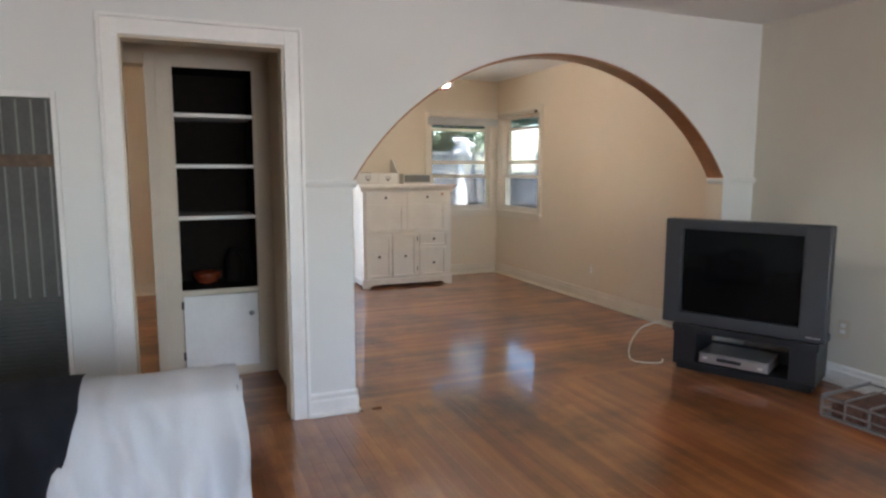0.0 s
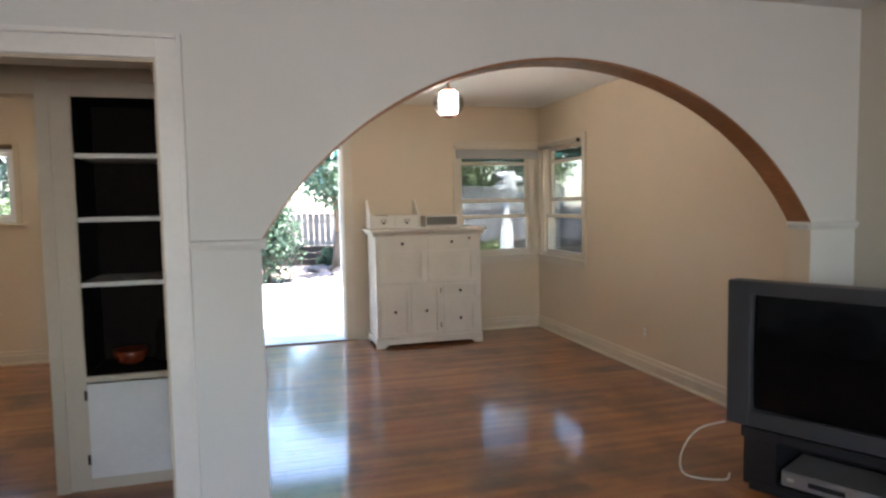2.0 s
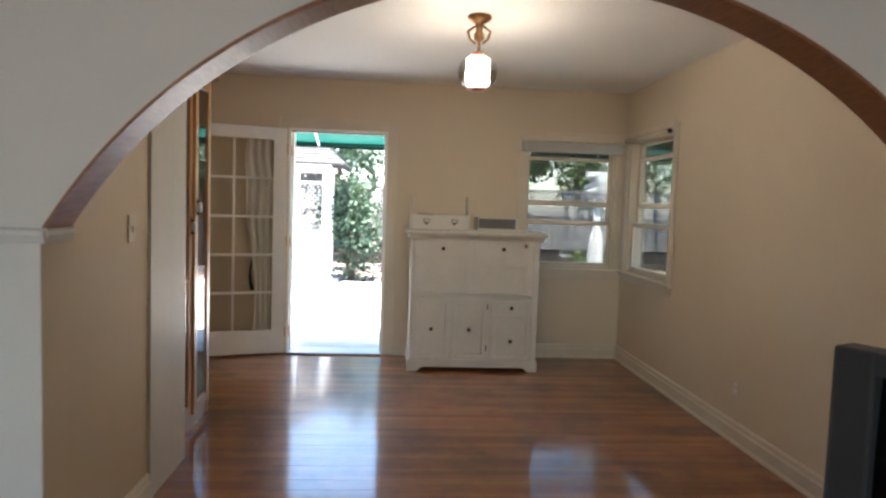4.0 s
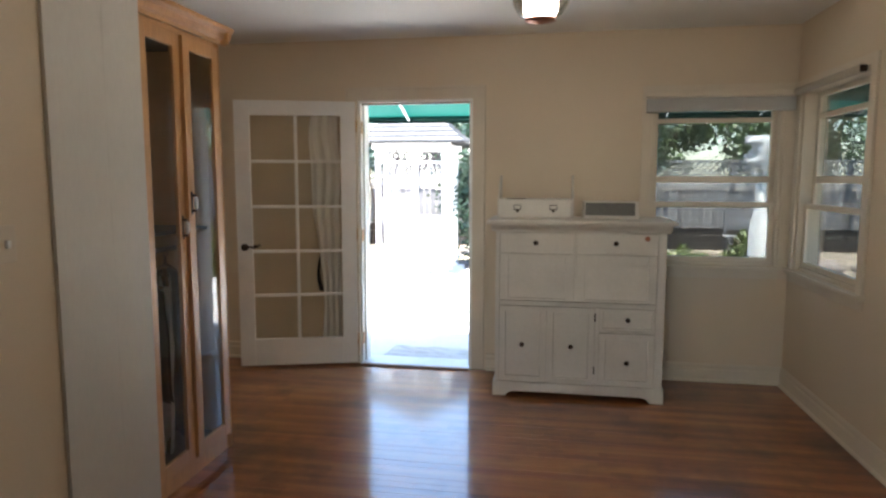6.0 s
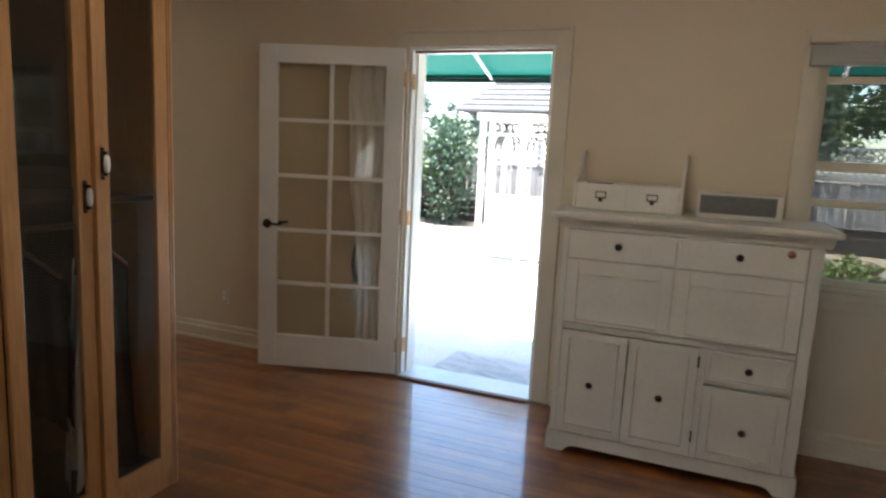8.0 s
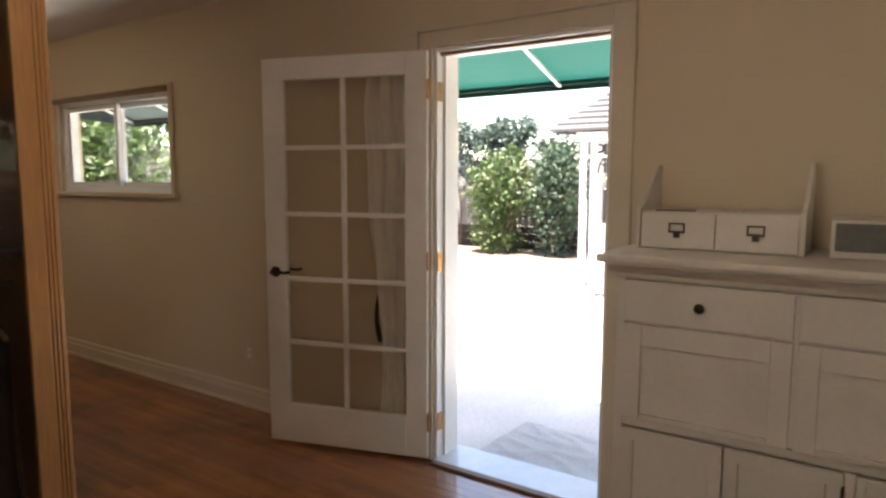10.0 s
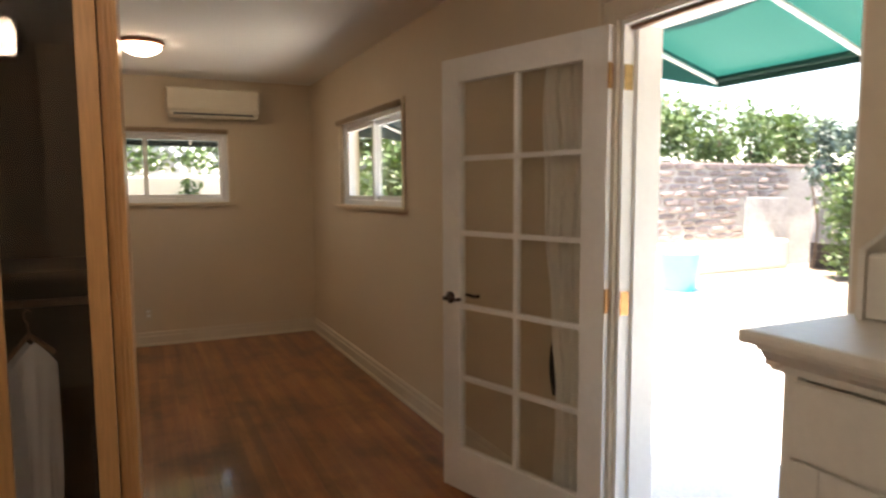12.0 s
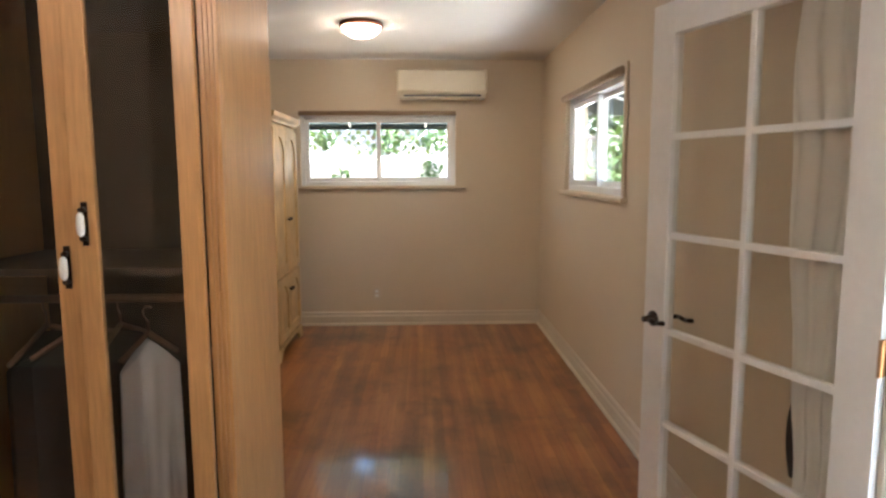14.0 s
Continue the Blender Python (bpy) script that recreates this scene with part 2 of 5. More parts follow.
LATTICE = mat("weathered_lattice_strip", (0.30, 0.30, 0.31), 0.85, grain=20, vary=0.2)
GAZWHITE = mat("white_gazebo_paint", (0.76, 0.75, 0.74), 0.55, grain=30, vary=0.04, stain=2, stain_amt=0.08)
GAZDARK = mat("weathered_mauve_fretwork", (0.055, 0.042, 0.050), 0.7, grain=30, vary=0.15)
SHINGLE = mat("pale_roof_shingle", (0.085, 0.085, 0.090), 0.9, grain=30, vary=0.2, per_object=0.15)
CANVAS = canvas("green_awning_canvas", (0.006, 0.062, 0.052))
CANVAS_DARK = canvas("dark_shaded_canvas", (0.035, 0.050, 0.050))
ALU = mat("white_awning_tube", (0.62, 0.63, 0.63), 0.4, 0.3, grain=20, vary=0.04)
STONE = mat("reddish_field_stone", (0.20, 0.163, 0.152), 0.9, grain=14, vary=0.25, per_object=0.30, bump=0.5)
MORTAR = mat("pale_stone_mortar", (0.36, 0.335, 0.30), 0.95, grain=30, vary=0.15, bump=0.4)
PLASTER = mat("grey_wall_plaster", (0.30, 0.285, 0.27), 0.95, grain=20, vary=0.15, stain=2.5, stain_amt=0.3, bump=0.4)
STUCCO = mat("pale_stucco", (0.62, 0.58, 0.52), 0.9, grain=60, vary=0.06, stain=0.8, stain_amt=0.1, bump=0.3)
LEAF_A = leafy("hedge_leaves", (0.060, 0.105, 0.034))
LEAF_B = leafy("dark_shrub_leaves", (0.042, 0.078, 0.050))
LEAF_C = leafy("yellow_green_leaves", (0.11, 0.14, 0.04))
LEAF_D = leafy("blue_green_leaves", (0.060, 0.095, 0.085))
BARK = mat("grey_brown_bark", (0.12, 0.085, 0.06), 0.95, grain=12, vary=0.35, stretch=(6, 6, 1), bump=0.6)
TEAL = mat("teal_plastic_tub", (0.04, 0.36, 0.38), 0.4, grain=30, vary=0.06)
BOARDWHITE = mat("off_white_board_paint", (0.57, 0.545, 0.495), 0.5, grain=20, vary=0.03, stain=2, stain_amt=0.05, stretch=(6, 6, 1), bump=0.05)
SADDLE = mat("brown_wood_saddle", (0.20, 0.10, 0.055), 0.5, grain=12, vary=0.2, stretch=(1, 12, 1), bump=0.1)
# near-black timber: the ground shadow at the fence's foot put into the colour
FOOT_SHADE = mat("fence_foot_shade", (0.035, 0.028, 0.024), 0.9, grain=12, vary=0.3, stretch=(1, 10, 10), bump=0.3)


# ---- mesh helpers ----
def box(bm, x0, x1, y0, y1, z0, z1, bevel=0.0, m=None):
    r = bmesh.ops.create_cube(bm, size=1.0)
    v = r["verts"]
    for p in v:
        p.co = Vector(((x0 + x1) / 2 + p.co.x * (x1 - x0), (y0 + y1) / 2 + p.co.y * (y1 - y0), (z0 + z1) / 2 + p.co.z * (z1 - z0)))
    if m is not None:
        bmesh.ops.transform(bm, matrix=m, verts=v)
    if bevel:
        bmesh.ops.bevel(bm, geom=list({e for p in v for e in p.link_edges}), offset=bevel, segments=2, affect="EDGES", profile=0.6)
    return bm


def tube(bm, a, b, r0, r1=None, n=12):
    a, b = Vector(a), Vector(b)
    m = Matrix.Translation((a + b) / 2) @ (b - a).to_track_quat("Z", "Y").to_matrix().to_4x4()
    bmesh.ops.create_cone(bm, cap_ends=True, segments=n, radius1=r0, radius2=r0 if r1 is None else r1, depth=(b - a).length, matrix=m)
    return bm


def lathe(bm, profile, at=(0, 0, 0), n=28, m=None):
    """A turned body round z from (radius, height) pairs."""
    rings = []
    for r, z in profile:
        ring = []
        for i in range(n):
            a = 2 * math.pi * i / n
            p = Vector((r * math.cos(a), r * math.sin(a), z))
            ring.append(bm.verts.new((m @ p if m is not None else p) + Vector(at)))
        rings.append(ring)
    for p, q in zip(rings, rings[1:]):
        for i in range(n):
            bm.faces.new((p[i], p[(i + 1) % n], q[(i + 1) % n], q[i]))
    bm.faces.new(list(reversed(rings[0])))
    bm.faces.new(rings[-1])
    bmesh.ops.recalc_face_normals(bm, faces=bm.faces[:])
    return bm


def rod(bm, pts, r, n=8):
    for a, b in zip(pts, pts[1:]):
        tube(bm, a, b, r, r, n)
    return bm


def profile_run(bm, prof, axis, a0, a1, at, flip=1):
    """Extrudes a moulding profile (out, up) along an axis. at: the wall's line (across, z); flip: which way the profile comes out."""
    ends = []
    for a in (a0, a1):
        row = []
        for o, u in prof:
            c = at[0] + flip * o
            row.append(bm.verts.new((a, c, at[1] + u) if axis == "x" else (c, a, at[1] + u)))
        ends.append(row)
    k = len(prof)
    for i in range(k):
        bm.faces.new((ends[0][i], ends[0][(i + 1) % k], ends[1][(i + 1) % k], ends[1][i]))
    bm.faces.new(ends[0])
    bm.faces.new(list(reversed(ends[1])))
    bmesh.ops.recalc_face_normals(bm, faces=bm.faces[:])
    return bm


def mesh_object(name, bm, material, smooth=False):
    me = bpy.data.meshes.new(name)
    bm.to_mesh(me)
    bm.free()
    me.materials.append(material)
    if smooth:
        for p in me.polygons:
            p.use_smooth = True
    return new(name, me)


def part(name, bm, material, parent, label="", smooth=False):
    ob = mesh_object(name, bm, material, smooth)
    ob.parent = parent
    if label:
        ob["label"] = label
    return ob


def thing(name, m, label, category, group="", kind=""):
    ob = new(name)
    ob.empty_display_size = 0.1
    ob.matrix_basis = m
    return tagged(ob, label, category, group, kind)


def structure(name, bm, material, label="", category="", smooth=False):
    return tagged(mesh_object(name, bm, material, smooth), label, category, kind="structure")


def B(*args, **kw):
    return box(bmesh.new(), *args, **kw)


def wall_boxes(bm, axis, a0, a1, z0, z1, c0, c1, openings):
    """A wall along axis x or y from a0 to a1, thick from c0 to c1, with rectangular openings (a0, a1, z0, z1) through it."""
    cuts = sorted({a0, a1, *[o[0] for o in openings], *[o[1] for o in openings]})
    for p, q in zip(cuts, cuts[1:]):
        spans = [(z0, z1)]
        for o in openings:
            if o[0] <= p and q <= o[1]:
                spans = [s for lo, hi in spans for s in ((lo, min(hi, o[2])), (max(lo, o[3]), hi)) if s[1] - s[0] > 1e-4]
        for lo, hi in spans:
            if axis == "x":
                box(bm, p, q, c0, c1, lo, hi)
            else:
                box(bm, c0, c1, p, q, lo, hi)
    bmesh.ops.remove_doubles(bm, verts=bm.verts[:], dist=0.0001)
    return bm


# ---- the large structure ----
YA0, YA1 = 3.374, 3.512          # arch wall between living and dining room
YN0, YN1 = 7.48, 7.64            # garden wall
XE = 4.36                        # east wall of the dining room
XL = 4.285                       # east wall of the living room
XW = -3.324                      # far end wall of the office
ZL, ZD = 2.365, 2.475            # ceilings
DOOR = (1.285, 2.16, 0.0, 2.03)
FW = (3.425, 4.285, 0.845, 2.03)   # garden window beside the corner
RW = (6.43, 7.37, 0.845, 2.03)   # corner window in the east wall
NW = (-2.27, -0.825, 1.314, 1.997) # office slider, garden side
EW = (5.235, 6.675, 1.325, 1.985)  # office slider, end wall

# walls are cream on the dining side; a skin of cool white covers the living room side
bm = bmesh.new()
wall_boxes(bm, "x", XW - 0.16, XE + 0.16, -0.1, 2.75, YN0, YN1, [DOOR, FW, NW])
structure("wall_north", bm, WALL, "cream painted plaster wall with a garden doorway", "wall")
bm = bmesh.new()
wall_boxes(bm, "y", YA0 + 0.002, YN0, -0.1, 2.75, XE, XE + 0.16, [RW])
structure("wall_east", bm, WALL, "cream painted plaster wall with a corner window", "wall")
bm = bmesh.new()
wall_boxes(bm, "y", 4.46, YN0, -0.1, 2.75, XW - 0.16, XW, [EW])
structure("wall_office_end", bm, WALL, "cream painted plaster end wall below a heat pump", "wall")
bm = bmesh.new()
wall_boxes(bm, "x", XW - 0.16, 0.30, -0.1, 2.75, 4.32, 4.46, [(-0.72, 0.30, -0.1, 1.985)])
structure("wall_office_south", bm, WALL, "cream painted wall with a wide opening", "wall")
structure("wall_dining_west", B(1.03, 1.148, YA1, 5.053, -0.1, 2.75), WALL, "cream painted partition beside the wardrobe", "wall")
structure("wall_hall_west", B(-0.86, -0.74, YA1, 4.32, -0.1, 2.75), WALL, "cream painted hall wall", "wall")
structure("wall_closet", B(0.30, 0.42, 4.46, 5.04, -0.1, 2.75), WALL, "cream painted back wall of the built-in closet", "wall")
structure("wall_closet_infill", B(0.42, 1.03, 4.93, 5.04, -0.1, 2.75), WALL, "cream painted infill wall between the closets", "wall")

structure("wall_over_bookcase", B(0.30, 1.03, 4.305, 4.46, 2.055, 2.75), WALL, "cream painted wall above the built-in bookcase", "wall")

# arch wall: straight parts, and the segment arch over the wide opening
AX0, AX1, AZ, AR = 1.325, 4.003, 1.29, 0.763
ARAD = (((AX1 - AX0) / 2) ** 2 + AR ** 2) / (2 * AR)
ACX, ACZ = (AX0 + AX1) / 2, AZ + AR - ARAD


def arch_z(x):
    return ACZ + math.sqrt(max(ARAD ** 2 - (x - ACX) ** 2, 0))


def arch_wall(bm, y0, y1, x_right, top):
    wall_boxes(bm, "x", -2.5, AX0, -0.1, top, y0, y1, [(0.224, 0.977, -0.1, 1.975)])
    box(bm, AX1, x_right, y0, y1, -0.1, top)
    steps = 72
    xs = [AX0 + (AX1 - AX0) * i / steps for i in range(steps + 1)]
    for p, q in zip(xs, xs[1:]):
        zp, zq = arch_z(p), arch_z(q)
        v = [bm.verts.new(c) for c in ((p, y0, zp), (q, y0, zq), (q, y0, top), (p, y0, top), (p, y1, zp), (q, y1, zq), (q, y1, top), (p, y1, top))]
        for f in ((0, 1, 2, 3), (5, 4, 7, 6), (1, 0, 4, 5)):
            bm.faces.new([v[i] for i in f])
    bmesh.ops.remove_doubles(bm, verts=bm.verts[:], dist=0.0002)
    return bm


structure("wall_arch", arch_wall(bmesh.new(), YA0 + 0.006, YA1, XE + 0.16, 2.75), WALL, "cream plaster wall with a wide segment arch", "wall")
structure("wall_arch_skin", arch_wall(bmesh.new(), YA0, YA0 + 0.006, XL + 0.001, 2.6), WALL_LIVING, "cool white painted wall face around the arch", "wall")
bm = bmesh.new()
steps = 72
for i in range(steps):
    p, q = (AX0 + (AX1 - AX0) * k / steps for k in (i, i + 1))
    pts = [(p, arch_z(p)), (q, arch_z(q)), (q, arch_z(q) - 0.012), (p, arch_z(p) - 0.012)]
    f = [bm.verts.new((a, YA0 - 0.003, b)) for a, b in pts]
    k = [bm.verts.new((a, YA1 + 0.003, b)) for a, b in pts]
    bm.faces.new(f)
    bm.faces.new(list(reversed(k)))
    bm.faces.new((f[3], f[2], k[2], k[3]))
    bm.faces.new((f[0], k[0], k[1], f[1]))
bmesh.ops.recalc_face_normals(bm, faces=bm.faces[:])
structure("trim_arch_lining", bm, ARCHIN, "brown varnished wood lining of the arch", "trim")

# living room shell
bm = bmesh.new()
wall_boxes(bm, "y", -2.5, YA0, -0.1, 2.6, XL, XL + 0.2, [])
structure("wall_living_east", bm, WALL_EAST, "pale cream painted living room wall", "wall")
bm = bmesh.new()
wall_boxes(bm, "x", -2.5, XL + 0.2, -0.1, 2.6, -2.66, -2.5, [(0.68, 2.22, 0.82, 2.08)])
structure("wall_living_south", bm, WALL_LIVING, "cool white painted living room wall with a wide window", "wall")
bm = bmesh.new()
wall_boxes(bm, "y", -2.66, YA0, -0.1, 2.6, -2.56, -2.4, [])
structure("wall_living_west", bm, WALL_LIVING, "cool white painted living room wall", "wall")
structure("ceiling_living", B(-2.56, XL + 0.2, -2.66, YA0, ZL, ZL + 0.08), CEIL, "white painted plaster ceiling", "ceiling")
structure("ceiling_dining", B(XW - 0.16, XE + 0.16, YA1, YN0, ZD, ZD + 0.1), CEIL, "white painted plaster ceiling", "ceiling")

# roof and outer eaves
bm = bmesh.new()
box(bm, XW - 0.55, XE + 0.6, -2.8, 8.0, 2.76, 2.95)
structure("roof", bm, SHINGLE, "low shingled house roof with a short eave", "roof")

# baseboards: flat board with a stepped cap
BASE = [(0, 0), (0.018, 0), (0.018, 0.085), (0.012, 0.095), (0.012, 0.118), (0.005, 0.128), (0, 0.128)]
SHOE = [(0.018, 0), (0.032, 0), (0.030, 0.012), (0.018, 0.02)]


def baseboard(axis, a0, a1, c, flip, material=TRIM_CREAM):
    bm = bmesh.new()
    profile_run(bm, BASE, axis, a0, a1, (c, 0.002), flip)
    profile_run(bm, SHOE, axis, a0, a1, (c, 0.002), flip)
    structure("baseboard", bm, material, "white painted two-step baseboard", "baseboard")


baseboard("x", XW, 1.18, YN0, -1)
baseboard("x", 2.27, XE, YN0, -1)
baseboard("y", YA1, YN0, XE, -1)
baseboard("y", 4.46, YN0, XW, 1)
baseboard("x", XW, -0.80, 4.46, 1)
baseboard("y", YA1, 4.574, 1.148, 1)
baseboard("x", 1.066, AX0 + 0.012, YA0, -1, TRIM)
baseboard("y", YA0 - 0.012, YA1, AX0, 1)
baseboard("x", AX1 - 0.012, XL, YA0, -1, TRIM)
baseboard("y", YA0 - 0.012, YA1, AX1, -1)
baseboard("y", -2.5, YA0 - 0.02, XL, -1, TRIM)
baseboard("x", -2.4, 0.145, YA0, -1, TRIM)

# thin capital mouldings from which the arch springs
CAP = [(0, 0), (0.010, 0), (0.022, 0.022), (0.022, 0.034), (0.010, 0.040), (0, 0.040)]
for x0, x1 in ((1.05, AX0 + 0.018), (AX1 - 0.018, XL)):
    bm = profile_run(bmesh.new(), CAP, "x", x0, x1, (YA0, 1.258), -1)
    e = AX0 if x0 < 2 else AX1
    profile_run(bm, CAP, "y", YA0 - 0.002, YA1, (e, 1.258), 1 if x0 < 2 else -1)
    structure("trim_arch_capital", bm, WALL_LIVING, "white moulded ledge under the arch", "trim")


def casing(name, x0, x1, z1, yc, flip, w=0.09, d=0.022, material=TRIM):
    """Flat door casing with a back band round an opening in a wall along x."""
    bm = bmesh.new()
    s = sorted((yc, yc + flip * d))
    t = sorted((yc, yc + flip * (d + 0.012)))
    box(bm, x0 - w, x0, s[0], s[1], 0.003, z1 + w, 0.004)
    box(bm, x1, x1 + w, s[0], s[1], 0.003, z1 + w, 0.004)
    box(bm, x0 - 0.0005, x1 + 0.0005, s[0], s[1], z1, z1 + w, 0.004)
    box(bm, x0 - w - 0.018, x0 - w, t[0], t[1], 0.003, z1 + w + 0.018, 0.004)
    box(bm, x1 + w, x1 + w + 0.018, t[0], t[1], 0.003, z1 + w + 0.018, 0.004)
    box(bm, x0 - w, x1 + w, t[0], t[1], z1 + w, z1 + w + 0.018, 0.004)
    structure(name, bm, material, "white painted flat door casing", "trim")


# the partition's last stretch is clad in painted boards
for k, (y0, y1) in enumerate(((4.575, 4.617), (4.6172, 4.850), (4.8502, 5.0615))):
    structure("trim_partition_board", B(1.1485, 1.160 if k else 1.162, y0, y1, 0.003, ZD - 0.001, 0.0008), BOARDWHITE, "off-white painted upright board on the partition", "trim")
structure("trim_partition_end", B(1.03, 1.148, 5.054, 5.0615, 0.003, ZD - 0.001, 0.002), BOARDWHITE, "off-white painted end board of the partition", "trim")
casing("trim_hall_door", 0.224, 0.977, 1.975, YA0, -1, 0.072)
casing("trim_garden_door", DOOR[0], DOOR[1], DOOR[3], YN0, -1, 0.075, 0.016, TRIM_CREAM)
# jamb linings
bm = bmesh.new()
box(bm, 0.224, 0.232, YA0 + 0.002, YA1, 0.003, 1.975)
box(bm, 0.965, 0.977, YA0 + 0.002, YA1, 0.003, 1.975)
box(bm, 0.232, 0.965, YA0 + 0.002, YA1, 1.963, 1.975)
structure("trim_hall_jamb", bm, TRIM_CREAM, "white painted door jamb", "trim")
bm = bmesh.new()
box(bm, DOOR[0], DOOR[0] + 0.018, YN0 + 0.002, YN1 + 0.01, 0.003, DOOR[3], 0.002)
box(bm, DOOR[1] - 0.018, DOOR[1], YN0 + 0.002, YN1 + 0.01, 0.003, DOOR[3], 0.002)
box(bm, DOOR[0] + 0.018, DOOR[1] - 0.018, YN0 + 0.002, YN1 + 0.01, DOOR[3] - 0.018, DOOR[3], 0.002)
box(bm, DOOR[0] + 0.018, DOOR[0] + 0.032, YN0 + 0.055, YN1 + 0.01, 0.003, DOOR[3] - 0.018, 0.002)
box(bm, DOOR[1] - 0.032, DOOR[1] - 0.018, YN0 + 0.055, YN1 + 0.01, 0.003, DOOR[3] - 0.018, 0.002)
structure("trim_garden_jamb", bm, TRIM, "white painted exterior door jamb with stops", "trim")
structure("trim_weatherstrip", B(DOOR[0] + 0.019, DOOR[1] - 0.019, YN0 + 0.030, YN0 + 0.054, DOOR[3] - 0.032, DOOR[3] - 0.0185, 0.002), SADDLE, "dark brown weatherstrip under the door head", "trim")
structure("threshold", B(DOOR[0] + 0.002, DOOR[1] - 0.002, YN0 - 0.02, YN1 + 0.05, -0.06, 0.012, 0.005), ALU, "worn pale door sill", "threshold")
structure("threshold_saddle", B(DOOR[0] + 0.02, DOOR[1] - 0.02, YN0 - 0.06, YN0 - 0.021, 0.001, 0.014, 0.004), SADDLE, "brown wooden saddle at the garden doorway", "threshold")


# ---- windows ----
def window_pane(parent, x0, x1, y, z0, z1):
    ob = part("pane", B(x0, x1, y - 0.002, y + 0.002, z0, z1), PANE, parent)
    ob.visible_shadow = False


def hung_window(name, m, w, z0, z1, label):
    """Double-hung window in a wall along local x; local y runs outwards from the room's face of the wall."""
    win = thing(name, m, label, "window", kind="structure")
    fr = bmesh.new()
    for a, b in ((0, 0.02), (w - 0.02, w)):
        box(fr, a, b, 0.0, 0.15, z0, z1, 0.003)
    box(fr, 0.02, w - 0.02, 0.0, 0.15, z1 - 0.02, z1, 0.003)
    box(fr, 0.02, w - 0.02, 0.02, 0.16, z0, z0 + 0.018, 0.003)
    part("window_frame", fr, TRIM_CREAM, win)
    # casing on the wall
    c = bmesh.new()
    box(c, -0.07, 0.0, -0.018, -0.001, z0 - 0.01, z1 + 0.06, 0.004)
    box(c, w, w + 0.07, -0.018, -0.001, z0 - 0.01, z1 + 0.06, 0.004)
    box(c, 0.0, w, -0.018, -0.001, z1, z1 + 0.06, 0.004)
    part("casing", c, TRIM_CREAM, win)
    part("window_sill", B(-0.085, w + 0.085, -0.045, 0.02, z0 - 0.032, z0 - 0.004, 0.006), TRIM_CREAM, win)
    part("apron", B(-0.07, w + 0.07, -0.016, -0.001, z0 - 0.09, z0 - 0.034, 0.004), TRIM_CREAM, win)
    zm = z0 + (z1 - z0) * 0.355
    st = 0.03
    for label2, y, lo, hi, bars in (("lower_sash", 0.055, z0 + 0.020, zm + 0.02, 0), ("upper_sash", 0.098, zm - 0.02, z1 - 0.022, 1)):
        s = bmesh.new()
        a, b = 0.022, w - 0.022
        box(s, a, a + st, y - 0.018, y + 0.018, lo, hi, 0.003)
        box(s, b - st, b, y - 0.018, y + 0.018, lo, hi, 0.003)
        box(s, a + st, b - st, y - 0.018, y + 0.018, lo, lo + 0.032, 0.003)
        box(s, a + st, b - st, y - 0.018, y + 0.018, hi - 0.030, hi, 0.003)
        if bars:
            for k, h in ((0.26, 0.022), (0.80, 0.016)):
                zc = lo + (hi - lo) * k
                box(s, a + st, b - st, y - 0.014, y + 0.014, zc - h, zc + h, 0.003)
        sash = part(label2, s, TRIM_CREAM, win)
        window_pane(sash, a + st - 0.003, b - st + 0.003, y, lo + 0.030, hi - 0.028)
    part("insect_screen", B(0.02, w - 0.02, 0.135, 0.137, z0 + 0.018, z1 - 0.02), SCREENMESH, win, "fine grey insect screen")
    return win


hung_window("window_1", pose(FW[0], YN0, 0), FW[1] - FW[0], FW[2], FW[3], "white double-hung window with a raised blind")
hung_window("window_2", pose(XE, RW[1], 0, 0, 0, -90), RW[1] - RW[0], RW[2], RW[3], "white double-hung corner window")

# raised fabric blind in its valance over the garden window
bl = thing("roller_blind", pose(FW[0] - 0.06, YN0 - 0.022, 1.90), "raised pale grey blind under a white head board", "blind")
w = FW[1] - FW[0] + 0.12
part("head_board", B(0, w, -0.055, 0, 0.105, 0.145, 0.006), TRIM_CREAM, bl)
for k in range(4):
    part("fold", B(0.012, w - 0.012, -0.05 + 0.004 * k, -0.002, 0.022 * k + 0.004, 0.022 * k + 0.030, 0.006), BLIND, bl)
bl2 = thing("roller_blind", pose(XE - 0.022, RW[1] - 0.02, 2.0, 0, 0, -90), "rolled pale tan blind at the window head", "blind")
part("roll", tube(bmesh.new(), (0.01, -0.026, 0.018), (0.89, -0.026, 0.018), 0.024), BAMBOO_PALE, bl2, smooth=True)
part("bracket", B(0.893, 0.903, -0.038, -0.002, 0.0, 0.035, 0.003), BRONZE, bl2, "dark metal bracket")


